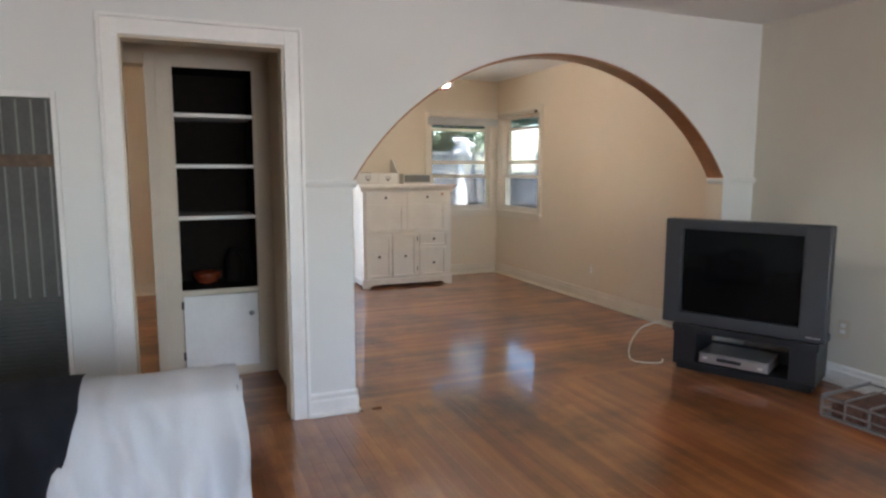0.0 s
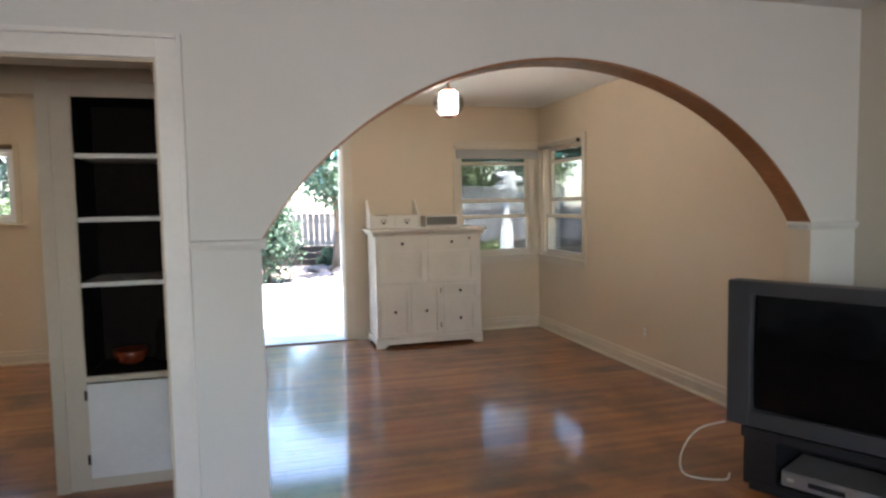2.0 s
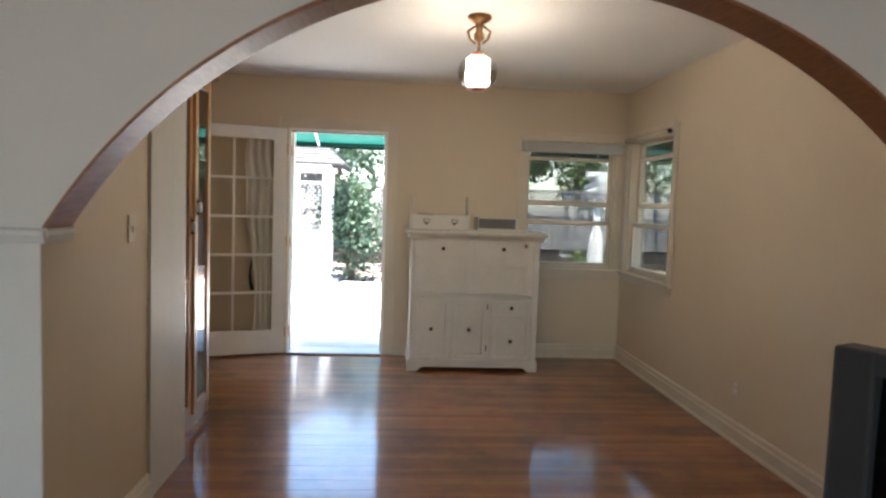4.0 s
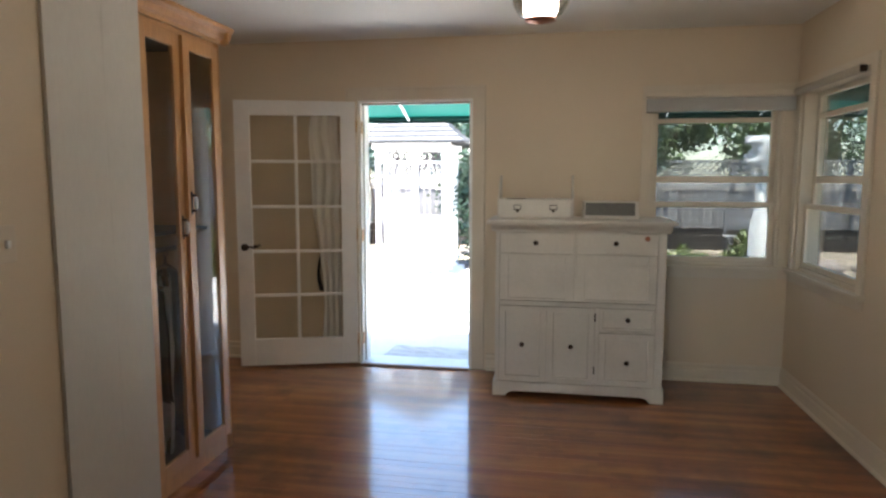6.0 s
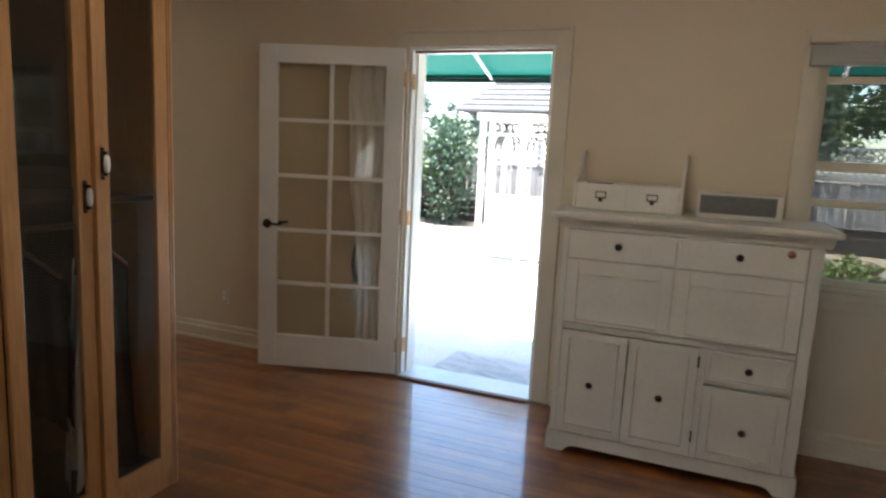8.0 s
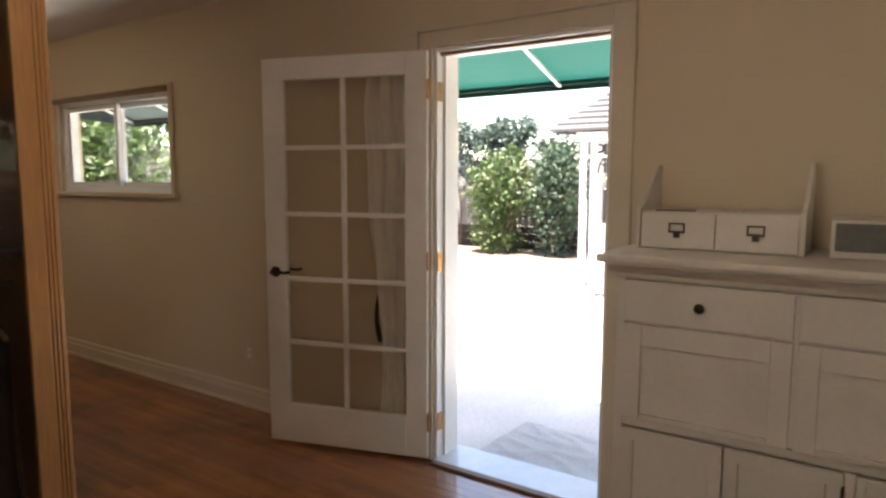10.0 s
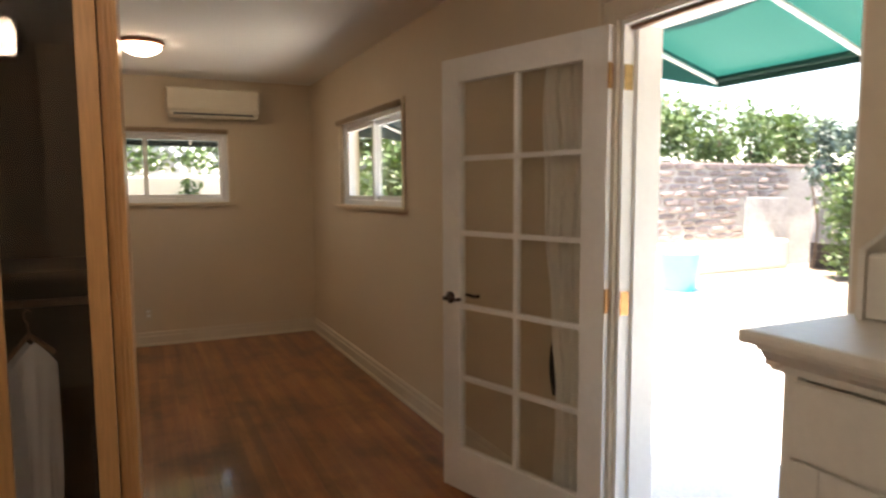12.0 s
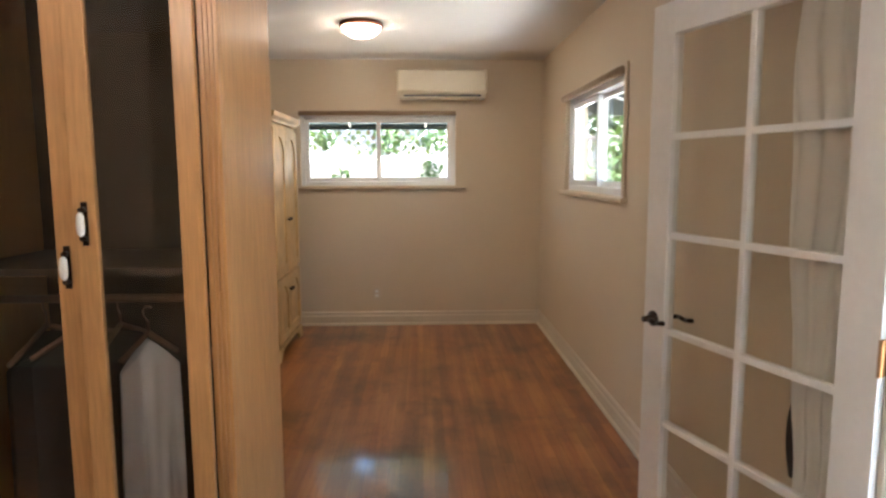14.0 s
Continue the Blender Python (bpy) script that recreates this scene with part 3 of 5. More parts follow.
def slider_window(name, m, w, z0, z1, label):
    win = thing(name, m, label, "window", kind="structure")
    fr = bmesh.new()
    for a, b in ((0, 0.04), (w - 0.04, w)):
        box(fr, a, b, 0.02, 0.12, z0, z1, 0.003)
    box(fr, 0.04, w - 0.04, 0.02, 0.12, z1 - 0.04, z1, 0.003)
    box(fr, 0.04, w - 0.04, 0.02, 0.12, z0, z0 + 0.04, 0.003)
    part("window_frame", fr, VINYL, win)
    rv = bmesh.new()
    box(rv, -0.045, 0.0, -0.014, -0.001, z0 - 0.005, z1 + 0.045, 0.003)
    box(rv, w, w + 0.045, -0.014, -0.001, z0 - 0.005, z1 + 0.045, 0.003)
    box(rv, 0.0, w, -0.014, -0.001, z1, z1 + 0.045, 0.003)
    part("casing", rv, WALL, win)
    part("window_sill", B(-0.08, w + 0.08, -0.04, 0.02, z0 - 0.03, z0 - 0.003, 0.006), WALL, win)
    for k, (a, b, y) in enumerate(((0.04, w / 2 + 0.02, 0.055), (w / 2 - 0.02, w - 0.04, 0.09))):
        s = bmesh.new()
        box(s, a, a + 0.035, y - 0.015, y + 0.015, z0 + 0.042, z1 - 0.042, 0.003)
        box(s, b - 0.035, b, y - 0.015, y + 0.015, z0 + 0.042, z1 - 0.042, 0.003)
        box(s, a + 0.035, b - 0.035, y - 0.015, y + 0.015, z0 + 0.042, z0 + 0.075, 0.003)
        box(s, a + 0.035, b - 0.035, y - 0.015, y + 0.015, z1 - 0.075, z1 - 0.042, 0.003)
        sash = part("sash", s, VINYL, win)
        window_pane(sash, a + 0.033, b - 0.033, y, z0 + 0.073, z1 - 0.073)
    part("blind_roll", tube(bmesh.new(), (0.0, -0.028, z1 + 0.005), (w, -0.028, z1 + 0.005), 0.022), BAMBOO, win, "brown rolled blind", smooth=True)
    return win


slider_window("window_3", pose(NW[0], YN0, 0), NW[1] - NW[0], NW[2], NW[3], "white vinyl sliding window under a rolled brown blind")
slider_window("window_4", pose(XW, EW[0], 0, 0, 0, 90), EW[1] - EW[0], EW[2], EW[3], "wide white vinyl sliding window below a heat pump")


# ---- living room things ----
def noisy_sheet(bm, grid, nu, nv):
    """A sheet of nu by nv quads; grid(u, v) gives each place."""
    rows = [[bm.verts.new(grid(i / nu, j / nv)) for j in range(nv + 1)] for i in range(nu + 1)]
    for i in range(nu):
        for j in range(nv):
            bm.faces.new((rows[i][j], rows[i + 1][j], rows[i + 1][j + 1], rows[i][j + 1]))
    return bm


def drape(u, v, x0, x1, y_back, y_front, z_top, z_bot, fold, out=0.0):
    """Cloth over the ridge of a sofa back and down behind it; v runs over the ridge to the hem."""
    x = x0 + (x1 - x0) * u
    top = 0.2
    if v < top:
        k = v / top
        y, z = y_back + (y_front - y_back) * k, z_top + 0.025 * math.sin(math.pi * k) - 0.02 * k
    else:
        k = (v - top) / (1 - top)
        y, z = y_front - 0.03 * math.sin(min(1, k * 4) * math.pi / 2) - 0.03 * k, z_top - 0.02 - (z_top - z_bot) * k
    slant = x + 0.35 * z
    n1 = 0.75 - 1.9 * abs(noise.noise((slant * 4.5, z * 1.5 + 3, 0.7)))
    n2 = 0.6 - 1.6 * abs(noise.noise((slant * 9.0 + 2, z * 2.6 - x, 4.1)))
    n3 = noise.noise((x * 3, z * 7, 9.1))
    n4 = 0.5 - 1.5 * abs(noise.noise((slant * 17.0 - z * 6, z * 5.0, 7.7)))
    d = fold * (0.8 * n1 + 0.6 * n2 + 0.28 * n4 + 0.3 * n3) * (0.38 if v < top else min(1.0, 0.45 + 2.2 * (v - top)))
    d *= 0.55 * min(1.0, 0.25 + 5.0 * (1.0 - u))
    # hanging folds that deepen from the ridge to the hem
    hang = 0.5 - 1.7 * abs(noise.noise((x * 5.5 + 0.6 * z, z * 1.1 + 5, 2.2))) + 0.45 * (0.5 - 1.7 * abs(noise.noise((x * 11 - z, z * 1.6, 8.2))))
    d += 0.14 * hang * min(1.0, max(0.12, (v - top + 0.04) * 6))
    return Vector((x + 0.3 * d, y - d - out, z + (0.5 * d if v < top else 0) + out * 0.7))


def sofa():
    s = thing("sofa", pose(-0.45, 2.35, 0), "sofa under a rumpled white cotton slipcover", "sofa")
    part("backrest", B(-0.95, 0.97, -0.33, -0.17, 0.05, 0.66, 0.05), CLOTH, s, "covered sofa back")
    part("seat", B(-0.95, 0.97, -0.165, 0.50, 0.06, 0.40, 0.05), CLOTH, s, "covered sofa seat")
    for x in (-0.95, 0.80):
        part("armrest", B(x, x + 0.17, -0.16, 0.48, 0.405, 0.53, 0.05), CLOTH, s)
    bm = noisy_sheet(bmesh.new(), lambda u, v: drape(u, v, -0.99, 1.035, -0.16, -0.38, 0.70, 0.03, 0.19), 150, 100)
    part("slipcover", bm, CLOTH, s, "rumpled white cotton slipcover", True)
    bm = noisy_sheet(bmesh.new(), lambda u, v: Vector((1.03 + 0.04 * noise.noise((u * 5, v * 2, 2)), -0.16 - 0.24 * u - 0.03 * u * v, 0.70 - 0.66 * v)), 24, 30)
    part("slipcover_end", bm, CLOTH, s, "hanging end of the slipcover", True)
    bm = noisy_sheet(bmesh.new(), lambda u, v: drape(u * (1.0 - 0.22 * max(0, v - 0.2)), v, -0.99, 0.60, -0.15, -0.385, 0.705, 0.10, 0.19, 0.026), 110, 80)
    part("throw", bm, NAVY, s, "navy blue wool throw", True)
    for x in (-0.85, 0.86):
        for y in (-0.25, 0.40):
            part("foot", tube(bmesh.new(), (x, y, 0), (x, y, 0.065), 0.025), BRONZE, s)


sofa()


def wall_heater():
    h = thing("wall_heater", pose(-0.62, YA0 - 0.001, 0.14), "recessed grey gas wall heater with a slotted grille", "heater")
    w, t = 0.56, 1.53
    fr = bmesh.new()
    for a, b, c, d in ((-0.02, 0.0, -0.02, t + 0.03), (w, w + 0.02, -0.02, t + 0.03), (0.0, w, t, t + 0.03), (0.0, w, -0.02, 0.0)):
        box(fr, a, b, -0.03, 0, c, d, 0.003)
    part("surround", fr, TRIM, h, "white painted surround")
    part("back", B(0, w, -0.012, 0, 0, t), GRILLE, h, "grey enamel panel")
    for i in range(10):
        x = 0.020 + i * (w - 0.04) / 9
        part("rib", B(x - 0.004, x + 0.004, -0.020, -0.0122, 0.63, t - 0.01, 0.002), TRIM_RIB, h, "pale raised rib")
    part("scorch_band", B(0.0, w, -0.0225, -0.0205, t - 0.305, t - 0.25), SCORCH, h, "scorched brown band")
    for i in range(30):
        part("louvre", B(0.01, w - 0.01, -0.022, -0.009, 0.01 + i * 0.02, 0.022 + i * 0.02, 0.002), GRILLE, h)


wall_heater()

TVM = pose(3.558, 3.312, 0, 0, 0, -63.1)


def tv_stand():
    s = thing("tv_stand", TVM, "low black open television stand on hardwood floor", "tv stand")
    part("base", B(0.02, 0.845, 0.02, 0.34, 0.0, 0.035, 0.004), BLACK, s)
    part("lower_shelf", B(0.0, 0.865, 0.0, 0.35, 0.037, 0.062, 0.004), BLACK, s)
    part("side_panel", B(0.0, 0.15, 0.0, 0.35, 0.0625, 0.268, 0.004), BLACK, s)
    part("side_panel", B(0.715, 0.865, 0.0, 0.35, 0.0625, 0.268, 0.004), BLACK, s)
    part("back_rail", B(0.151, 0.714, 0.33, 0.348, 0.063, 0.15, 0.003), BLACK, s)
    part("top", B(-0.01, 0.875, -0.012, 0.352, 0.2685, 0.318, 0.006), BLACK, s)


tv_stand()


def television():
    t = thing("television", TVM @ pose(0, 0, 0.3185), "bulky grey tube television, switched off, on its stand", "television")
    x0, x1, z1 = -0.083, 0.905, 0.712
    bm = bmesh.new()
    sx0, sx1, sz0, sz1 = 0.032, 0.755, 0.085, 0.645
    box(bm, x0, sx0, -0.012, 0.09, 0.004, z1, 0.012)
    box(bm, sx1, x1, -0.012, 0.09, 0.004, z1, 0.012)
    box(bm, sx0 - 0.012, sx1 + 0.012, -0.010, 0.088, 0.005, sz0, 0.008)
    box(bm, sx0 - 0.012, sx1 + 0.012, -0.010, 0.088, sz1, z1 - 0.001, 0.008)
    part("bezel", bm, TVGREY, t, "grey plastic bezel")
    bm = bmesh.new()
    noisy_sheet(bm, lambda u, v: Vector((sx0 - 0.004 + (sx1 - sx0 + 0.008) * u, 0.012 + 0.022 * ((2 * u - 1) ** 2 + (2 * v - 1) ** 2) * 0.5, sz0 - 0.004 + (sz1 - sz0 + 0.008) * v)), 16, 12)
    part("screen", bm, SCREEN, t, "dark curved glass screen", True)
    # tapering tube housing
    bm = bmesh.new()
    a = [(x0 + 0.02, 0.09, 0.01), (x1 - 0.02, 0.09, 0.01), (x1 - 0.02, 0.09, z1 - 0.02), (x0 + 0.02, 0.09, z1 - 0.02)]
    b = [(0.20, 0.40, 0.01), (0.64, 0.40, 0.01), (0.64, 0.40, z1 - 0.16), (0.20, 0.40, z1 - 0.16)]
    va, vb = [bm.verts.new(p) for p in a], [bm.verts.new(p) for p in b]
    for i in range(4):
        bm.faces.new((va[i], va[(i + 1) % 4], vb[(i + 1) % 4], vb[i]))
    bm.faces.new(va)
    bm.faces.new(vb)
    bmesh.ops.recalc_face_normals(bm, faces=bm.faces[:])
    bmesh.ops.bevel(bm, geom=bm.edges[:], offset=0.015, segments=2, affect="EDGES")
    part("housing", bm, TVDARK, t, "tapering dark tube housing")
    for i in range(5):
        part("button", B(0.80 + i * 0.016, 0.812 + i * 0.016, -0.016, -0.011, 0.03, 0.038, 0.001), SILVER, t)


television()


def disc_player():
    d = thing("disc_player", TVM @ pose(0.17, -0.006, 0.0625), "silver disc player on the stand's open shelf", "disc player")
    part("case", B(0, 0.43, 0.02, 0.30, 0.008, 0.078, 0.004), SILVER, d)
    part("front_panel", B(0.004, 0.426, 0.008, 0.0195, 0.012, 0.074, 0.003), SILVER, d)
    part("tray", B(0.12, 0.27, 0.003, 0.0075, 0.035, 0.058, 0.002), BLACK, d, "dark disc tray")
    part("button", B(0.03, 0.06, 0.003, 0.0075, 0.04, 0.055, 0.002), PORCELAIN, d)
    part("button", B(0.37, 0.40, 0.003, 0.0075, 0.03, 0.045, 0.002), PORCELAIN, d)
    for x in (0.03, 0.39):
        part("foot", B(x, x + 0.02, 0.05, 0.07, 0, 0.0079), BLACK, d)


disc_player()

bm = bmesh.new()
keys = [Vector(p) for p in ((3.60, 3.40, 0.30), (3.55, 3.43, 0.30), (3.43, 3.49, 0.25), (3.36, 3.52, 0.13), (3.36, 3.51, 0.03), (3.43, 3.46, 0.008), (3.54, 3.41, 0.008), (3.62, 3.47, 0.008), (3.72, 3.50, 0.008))]
pts = []
for i in range(1, len(keys) - 2):
    p0, p1, p2, p3 = keys[i - 1:i + 3]
    for s in range(8):
        t = s / 8
        pts.append(0.5 * (2 * p1 + (p2 - p0) * t + (2 * p0 - 5 * p1 + 4 * p2 - p3) * t * t + (3 * p1 - p0 - 3 * p2 + p3) * t * t * t))
rod(bm, pts, 0.005, 6)
tagged(mesh_object("cable", bm, WIRE, True), "white cable looped on the floor behind the television", "cable")


def crate():
    c = thing("storage_crate", pose(3.745, 1.42, 0, 0, 0, 4), "low clear plastic storage crate with brown contents", "crate")
    w, d, h = 0.45, 0.88, 0.125
    part("tray", B(0.0, w, 0.0, d, 0.0, 0.012, 0.004), CRATE, c)
    fr = bmesh.new()
    for z in (0.012, 0.055, h - 0.012):
        for p, q in (((0, 0, z), (w, 0, z)), ((0, d, z), (w, d, z)), ((0, 0, z), (0, d, z)), ((w, 0, z), (w, d, z))):
            tube(fr, p, q, 0.006, None, 6)
    part("rim", fr, CRATE, c)
    for i in range(8):
        part("rib", B(-0.005, 0.004, i * d / 7 - 0.006, i * d / 7 + 0.006, 0.0125, h, 0.002), CRATE, c)
        part("lid_bar", B(0.0, w, i * d / 7 - 0.006, i * d / 7 + 0.006, h - 0.004, h + 0.004, 0.002), CRATE, c)
    for i in range(4):
        y = 0.03 + i * 0.21
        part("packet", B(0.02, w - 0.02, y, y + 0.18, 0.0125, 0.09, 0.01), STUFFBROWN, c, "brown packed goods")


crate()


def plate(name, m, label, kind="outlet"):
    p = thing(name, m, label, kind)
    part("cover", B(-0.035, 0.035, -0.006, 0, -0.057, 0.057, 0.003), PLATE, p)
    if kind == "outlet":
        for z in (-0.028, 0.012):
            part("socket", B(-0.016, 0.016, -0.009, -0.0061, z, z + 0.026, 0.002), PORCELAIN, p)
    else:
        part("toggle", B(-0.006, 0.006, -0.016, -0.0061, -0.012, 0.012, 0.002), PORCELAIN, p)


plate("outlet", pose(XE - 0.001, 5.36, 0.33, 0, 0, -90), "ivory outlet plate low on the cream wall")
plate("outlet", pose(XL - 0.001, 2.62, 0.36, 0, 0, -90), "ivory outlet plate beside the television")
plate("outlet", pose(XW + 0.001, 5.92, 0.30, 0, 0, 90), "ivory outlet plate below the wide window")
plate("outlet", pose(-0.10, YN0 - 0.001, 0.34), "ivory outlet plate beside the open door")
plate("light_switch", pose(1.149, 4.39, 1.25, 0, 0, 90), "ivory light switch on the partition", "switch")


# ---- hall ----
def bookcase():
    b = thing("bookcase", pose(0.30, 4.30, 0), "white built-in bookcase with dark shelves and a cupboard", "bookcase")
    W, D, top = 0.728, 0.60, 2.052
    x0, x1 = 0.155, 0.620
    fr = bmesh.new()
    box(fr, 0.0, x0, 0, 0.02, 0.0, top, 0.003)
    box(fr, x1, W, 0, 0.02, 0.0, top, 0.003)
    box(fr, x0, x1, 0, 0.02, 1.975, top, 0.003)
    box(fr, x0, x1, 0, 0.02, 0.555, 0.585, 0.003)
    box(fr, x0, x1, 0, 0.02, 0.0, 0.06, 0.003)
    box(fr, 0.0, 0.06, -0.014, 0.0, 0.0, top, 0.003)
    box(fr, x0 - 0.018, x0, -0.008, 0, 0.585, 1.99, 0.003)
    box(fr, x1, x1 + 0.018, -0.008, 0, 0.585, 1.99, 0.003)
    part("face_frame", fr, TRIM_CREAM, b, "cream white painted face frame")
    part("side_lining", B(x0 - 0.015, x0, 0.021, 0.40, 0.585, 1.99), DARKIN, b, "dark brown painted lining")
    part("side_lining", B(x1, x1 + 0.015, 0.021, 0.40, 0.585, 1.99), DARKIN, b, "dark brown painted lining")
    part("back_lining", B(x0 - 0.015, x1 + 0.015, 0.4005, 0.415, 0.57, 2.0), DARKIN, b, "dark brown painted lining")
    part("top_lining", B(x0, x1, 0.021, 0.40, 1.98, 1.99), DARKIN, b)
    part("end_panel", B(0.0, 0.02, 0.0205, 0.14, 0.0, top, 0.002), TRIM, b)
    for z in (1.688, 1.373, 1.048):
        part("shelf", B(x0 + 0.001, x1 - 0.001, 0.004, 0.39, z - 0.012, z + 0.012, 0.003), TRIM, b, "white shelf board")
    part("cupboard_floor", B(x0 + 0.001, x1 - 0.001, 0.0205, 0.39, 0.562, 0.584), DARKIN, b)
    d = part("cupboard_door", B(x0 + 0.004, x1 - 0.004, -0.016, -0.0005, 0.065, 0.550, 0.004), TRIM, b, "white painted cupboard door")
    part("knob", lathe(bmesh.new(), [(0.006, 0), (0.006, 0.012), (0.015, 0.018), (0.017, 0.026), (0.010, 0.033)], (x1 - 0.05, -0.016, 0.42), 14, Matrix.Rotation(radians(90), 4, "X")), SILVER, d, "metal knob", True)
    for z in (0.14, 0.47):
        part("hinge", B(x0 - 0.008, x0 + 0.006, -0.022, -0.0165, z, z + 0.05, 0.001), BRONZE, d, "dark hinge")


bookcase()
bowl = bmesh.new()
lathe(bowl, [(0.03, 0), (0.06, 0.01), (0.085, 0.05), (0.09, 0.08), (0.08, 0.08), (0.05, 0.03), (0.01, 0.02)], (0.62, 4.54, 0.585), 24)
tagged(mesh_object("bowl", bowl, ORANGE, True), "orange glazed bowl on the dark bookcase floor", "bowl")
j = bmesh.new()
lathe(j, [(0.05, 0), (0.06, 0.02), (0.06, 0.16), (0.03, 0.2), (0.03, 0.22)], (0.80, 4.60, 0.585), 20)
tagged(mesh_object("jar", j, DARKIN, True), "dark jar standing on the bookcase floor", "jar")


# ---- dining room ----
def knob_mesh():
    return lathe(bmesh.new(), [(0.007, 0), (0.007, 0.010), (0.014, 0.016), (0.016, 0.022), (0.010, 0.028)], (0, 0, 0), 14, Matrix.Rotation(radians(90), 4, "X"))


def knob(parent, x, y, z, label="dark bronze knob"):
    k = part("knob", knob_mesh(), BRONZE, parent, label, True)
    k.location = (x, y, z)


def panel_door(name, parent, x0, x1, z0, z1, y=-0.002, st=0.05, label=""):
    """A framed door or drawer front with a recessed field."""
    bm = B(x0, x1, y - 0.018, y, z0, z1, 0.002)
    front = max(bm.faces, key=lambda f: f.calc_area() * (f.normal.y < -0.9))
    bmesh.ops.inset_region(bm, faces=[front], thickness=st, depth=0)
    bmesh.ops.inset_region(bm, faces=[front], thickness=0.005, depth=-0.010)
    return part(name, bm, FURN, parent, label)


def secretary():
    s = thing("secretary_desk", pose(2.374, 6.925, 0), "white painted secretary desk with dark knobs against the wall", "desk")
    W, D = 1.101, 0.50
    bd = bmesh.new()
    box(bd, 0.012, W - 0.012, 0.022, D, 0.10, 1.115, 0.003)
    part("body", bd, FURN, s)
    part("stile", B(0.012, 0.040, 0.002, 0.0218, 0.10, 1.115, 0.003), FURN, s)
    part("stile", B(W - 0.062, W - 0.012, 0.002, 0.0218, 0.10, 1.115, 0.003), FURN, s)
    part("rail", B(0.0401, W - 0.0621, 0.002, 0.0218, 0.622, 0.648, 0.003), FURN, s)
    # base with bracket feet
    ba = bmesh.new()
    pts = [(0, 0), (0.085, 0), (0.10, 0.018), (0.12, 0.032), (0.15, 0.036), (W - 0.15, 0.036), (W - 0.12, 0.032), (W - 0.10, 0.018), (W - 0.085, 0), (W, 0), (W, 0.088), (W - 0.004, 0.1), (0.004, 0.1), (0, 0.088)]
    f = [ba.verts.new((x, -0.006, z)) for x, z in pts]
    k = [ba.verts.new((x, 0.018, z)) for x, z in pts]
    ba.faces.new(f)
    ba.faces.new(list(reversed(k)))
    for i in range(len(pts)):
        ba.faces.new((f[i], k[i], k[(i + 1) % len(pts)], f[(i + 1) % len(pts)]))
    for x in (0.0, W - 0.02):
        box(ba, x, x + 0.02, 0.0185, D, 0.036, 0.1)
        box(ba, x, x + 0.02, D - 0.09, D, 0.0, 0.036)
    bmesh.ops.recalc_face_normals(ba, faces=ba.faces[:])
    part("plinth", ba, FURN, s, "white plinth with bracket feet")
    # stepped crown and top
    cr = bmesh.new()
    prof = [(0, 0), (0.006, 0), (0.010, 0.014), (0.026, 0.026), (0.034, 0.038), (0.046, 0.042), (0.046, 0.048), (0, 0.048)]
    profile_run(cr, prof, "x", -0.012, W + 0.012, (0.005, 1.105), -1)
    box(cr, -0.018, 0.0118, -0.012, D, 1.113, 1.150, 0.006)
    box(cr, W - 0.0118, W + 0.018, -0.012, D, 1.113, 1.150, 0.006)
    part("crown", cr, FURN, s)
    part("top", B(-0.045, W + 0.045, -0.052, D + 0.004, 1.1535, 1.180, 0.008), FURN, s)
    # fall front: one leaf with two drawer faces and two fields
    y = 0.0015
    fall = part("fall_front", B(0.044, 1.034, y - 0.008, y, 0.655, 1.100, 0.002), FURN, s, "white fall front with two recessed fields")
    for a, b in ((0.044, 0.52), (0.533, 1.034)):
        part("drawer_face", B(a, b, y - 0.020, y - 0.0082, 0.968, 1.100, 0.004), FURN, fall)
        for c, d in ((a, a + 0.055), (b - 0.055, b)):
            part("stile", B(c, d, y - 0.020, y - 0.0082, 0.655, 0.962, 0.003), FURN, fall)
        part("rail", B(a + 0.0551, b - 0.0551, y - 0.020, y - 0.0082, 0.893, 0.962, 0.003), FURN, fall)
        part("rail", B(a + 0.0551, b - 0.0551, y - 0.020, y - 0.0082, 0.655, 0.672, 0.003), FURN, fall)
    knob(fall, 0.272, -0.018, 1.035)
    knob(fall, 0.775, -0.018, 1.040)
    part("lock", lathe(bmesh.new(), [(0.016, 0), (0.016, 0.004), (0.006, 0.006)], (0.968, -0.0187, 1.072), 14, Matrix.Rotation(radians(90), 4, "X")), COPPER, fall, "round keyhole plate", True)
    for a, b, z0, z1, kx, kz in ((0.044, 0.350, 0.106, 0.616, 0.192, 0.362), (0.356, 0.658, 0.106, 0.616, 0.507, 0.360), (0.690, 1.034, 0.106, 0.452, 0.862, 0.268)):
        d = panel_door("door", s, a, b, z0, z1, 0.004)
        knob(d, kx, -0.012, kz)
    d = panel_door("drawer", s, 0.690, 1.034, 0.470, 0.616, 0.004, 0.022)
    knob(d, 0.862, -0.012, 0.548)
    part("stile", B(0.660, 0.688, -0.006, 0.020, 0.1005, 0.6215, 0.003), FURN, s)
    for z in (0.18, 0.53):
        part("hinge", B(0.655, 0.663, -0.019, -0.0065, z, z + 0.05, 0.001), BRONZE, s, "dark hinge")


secretary()


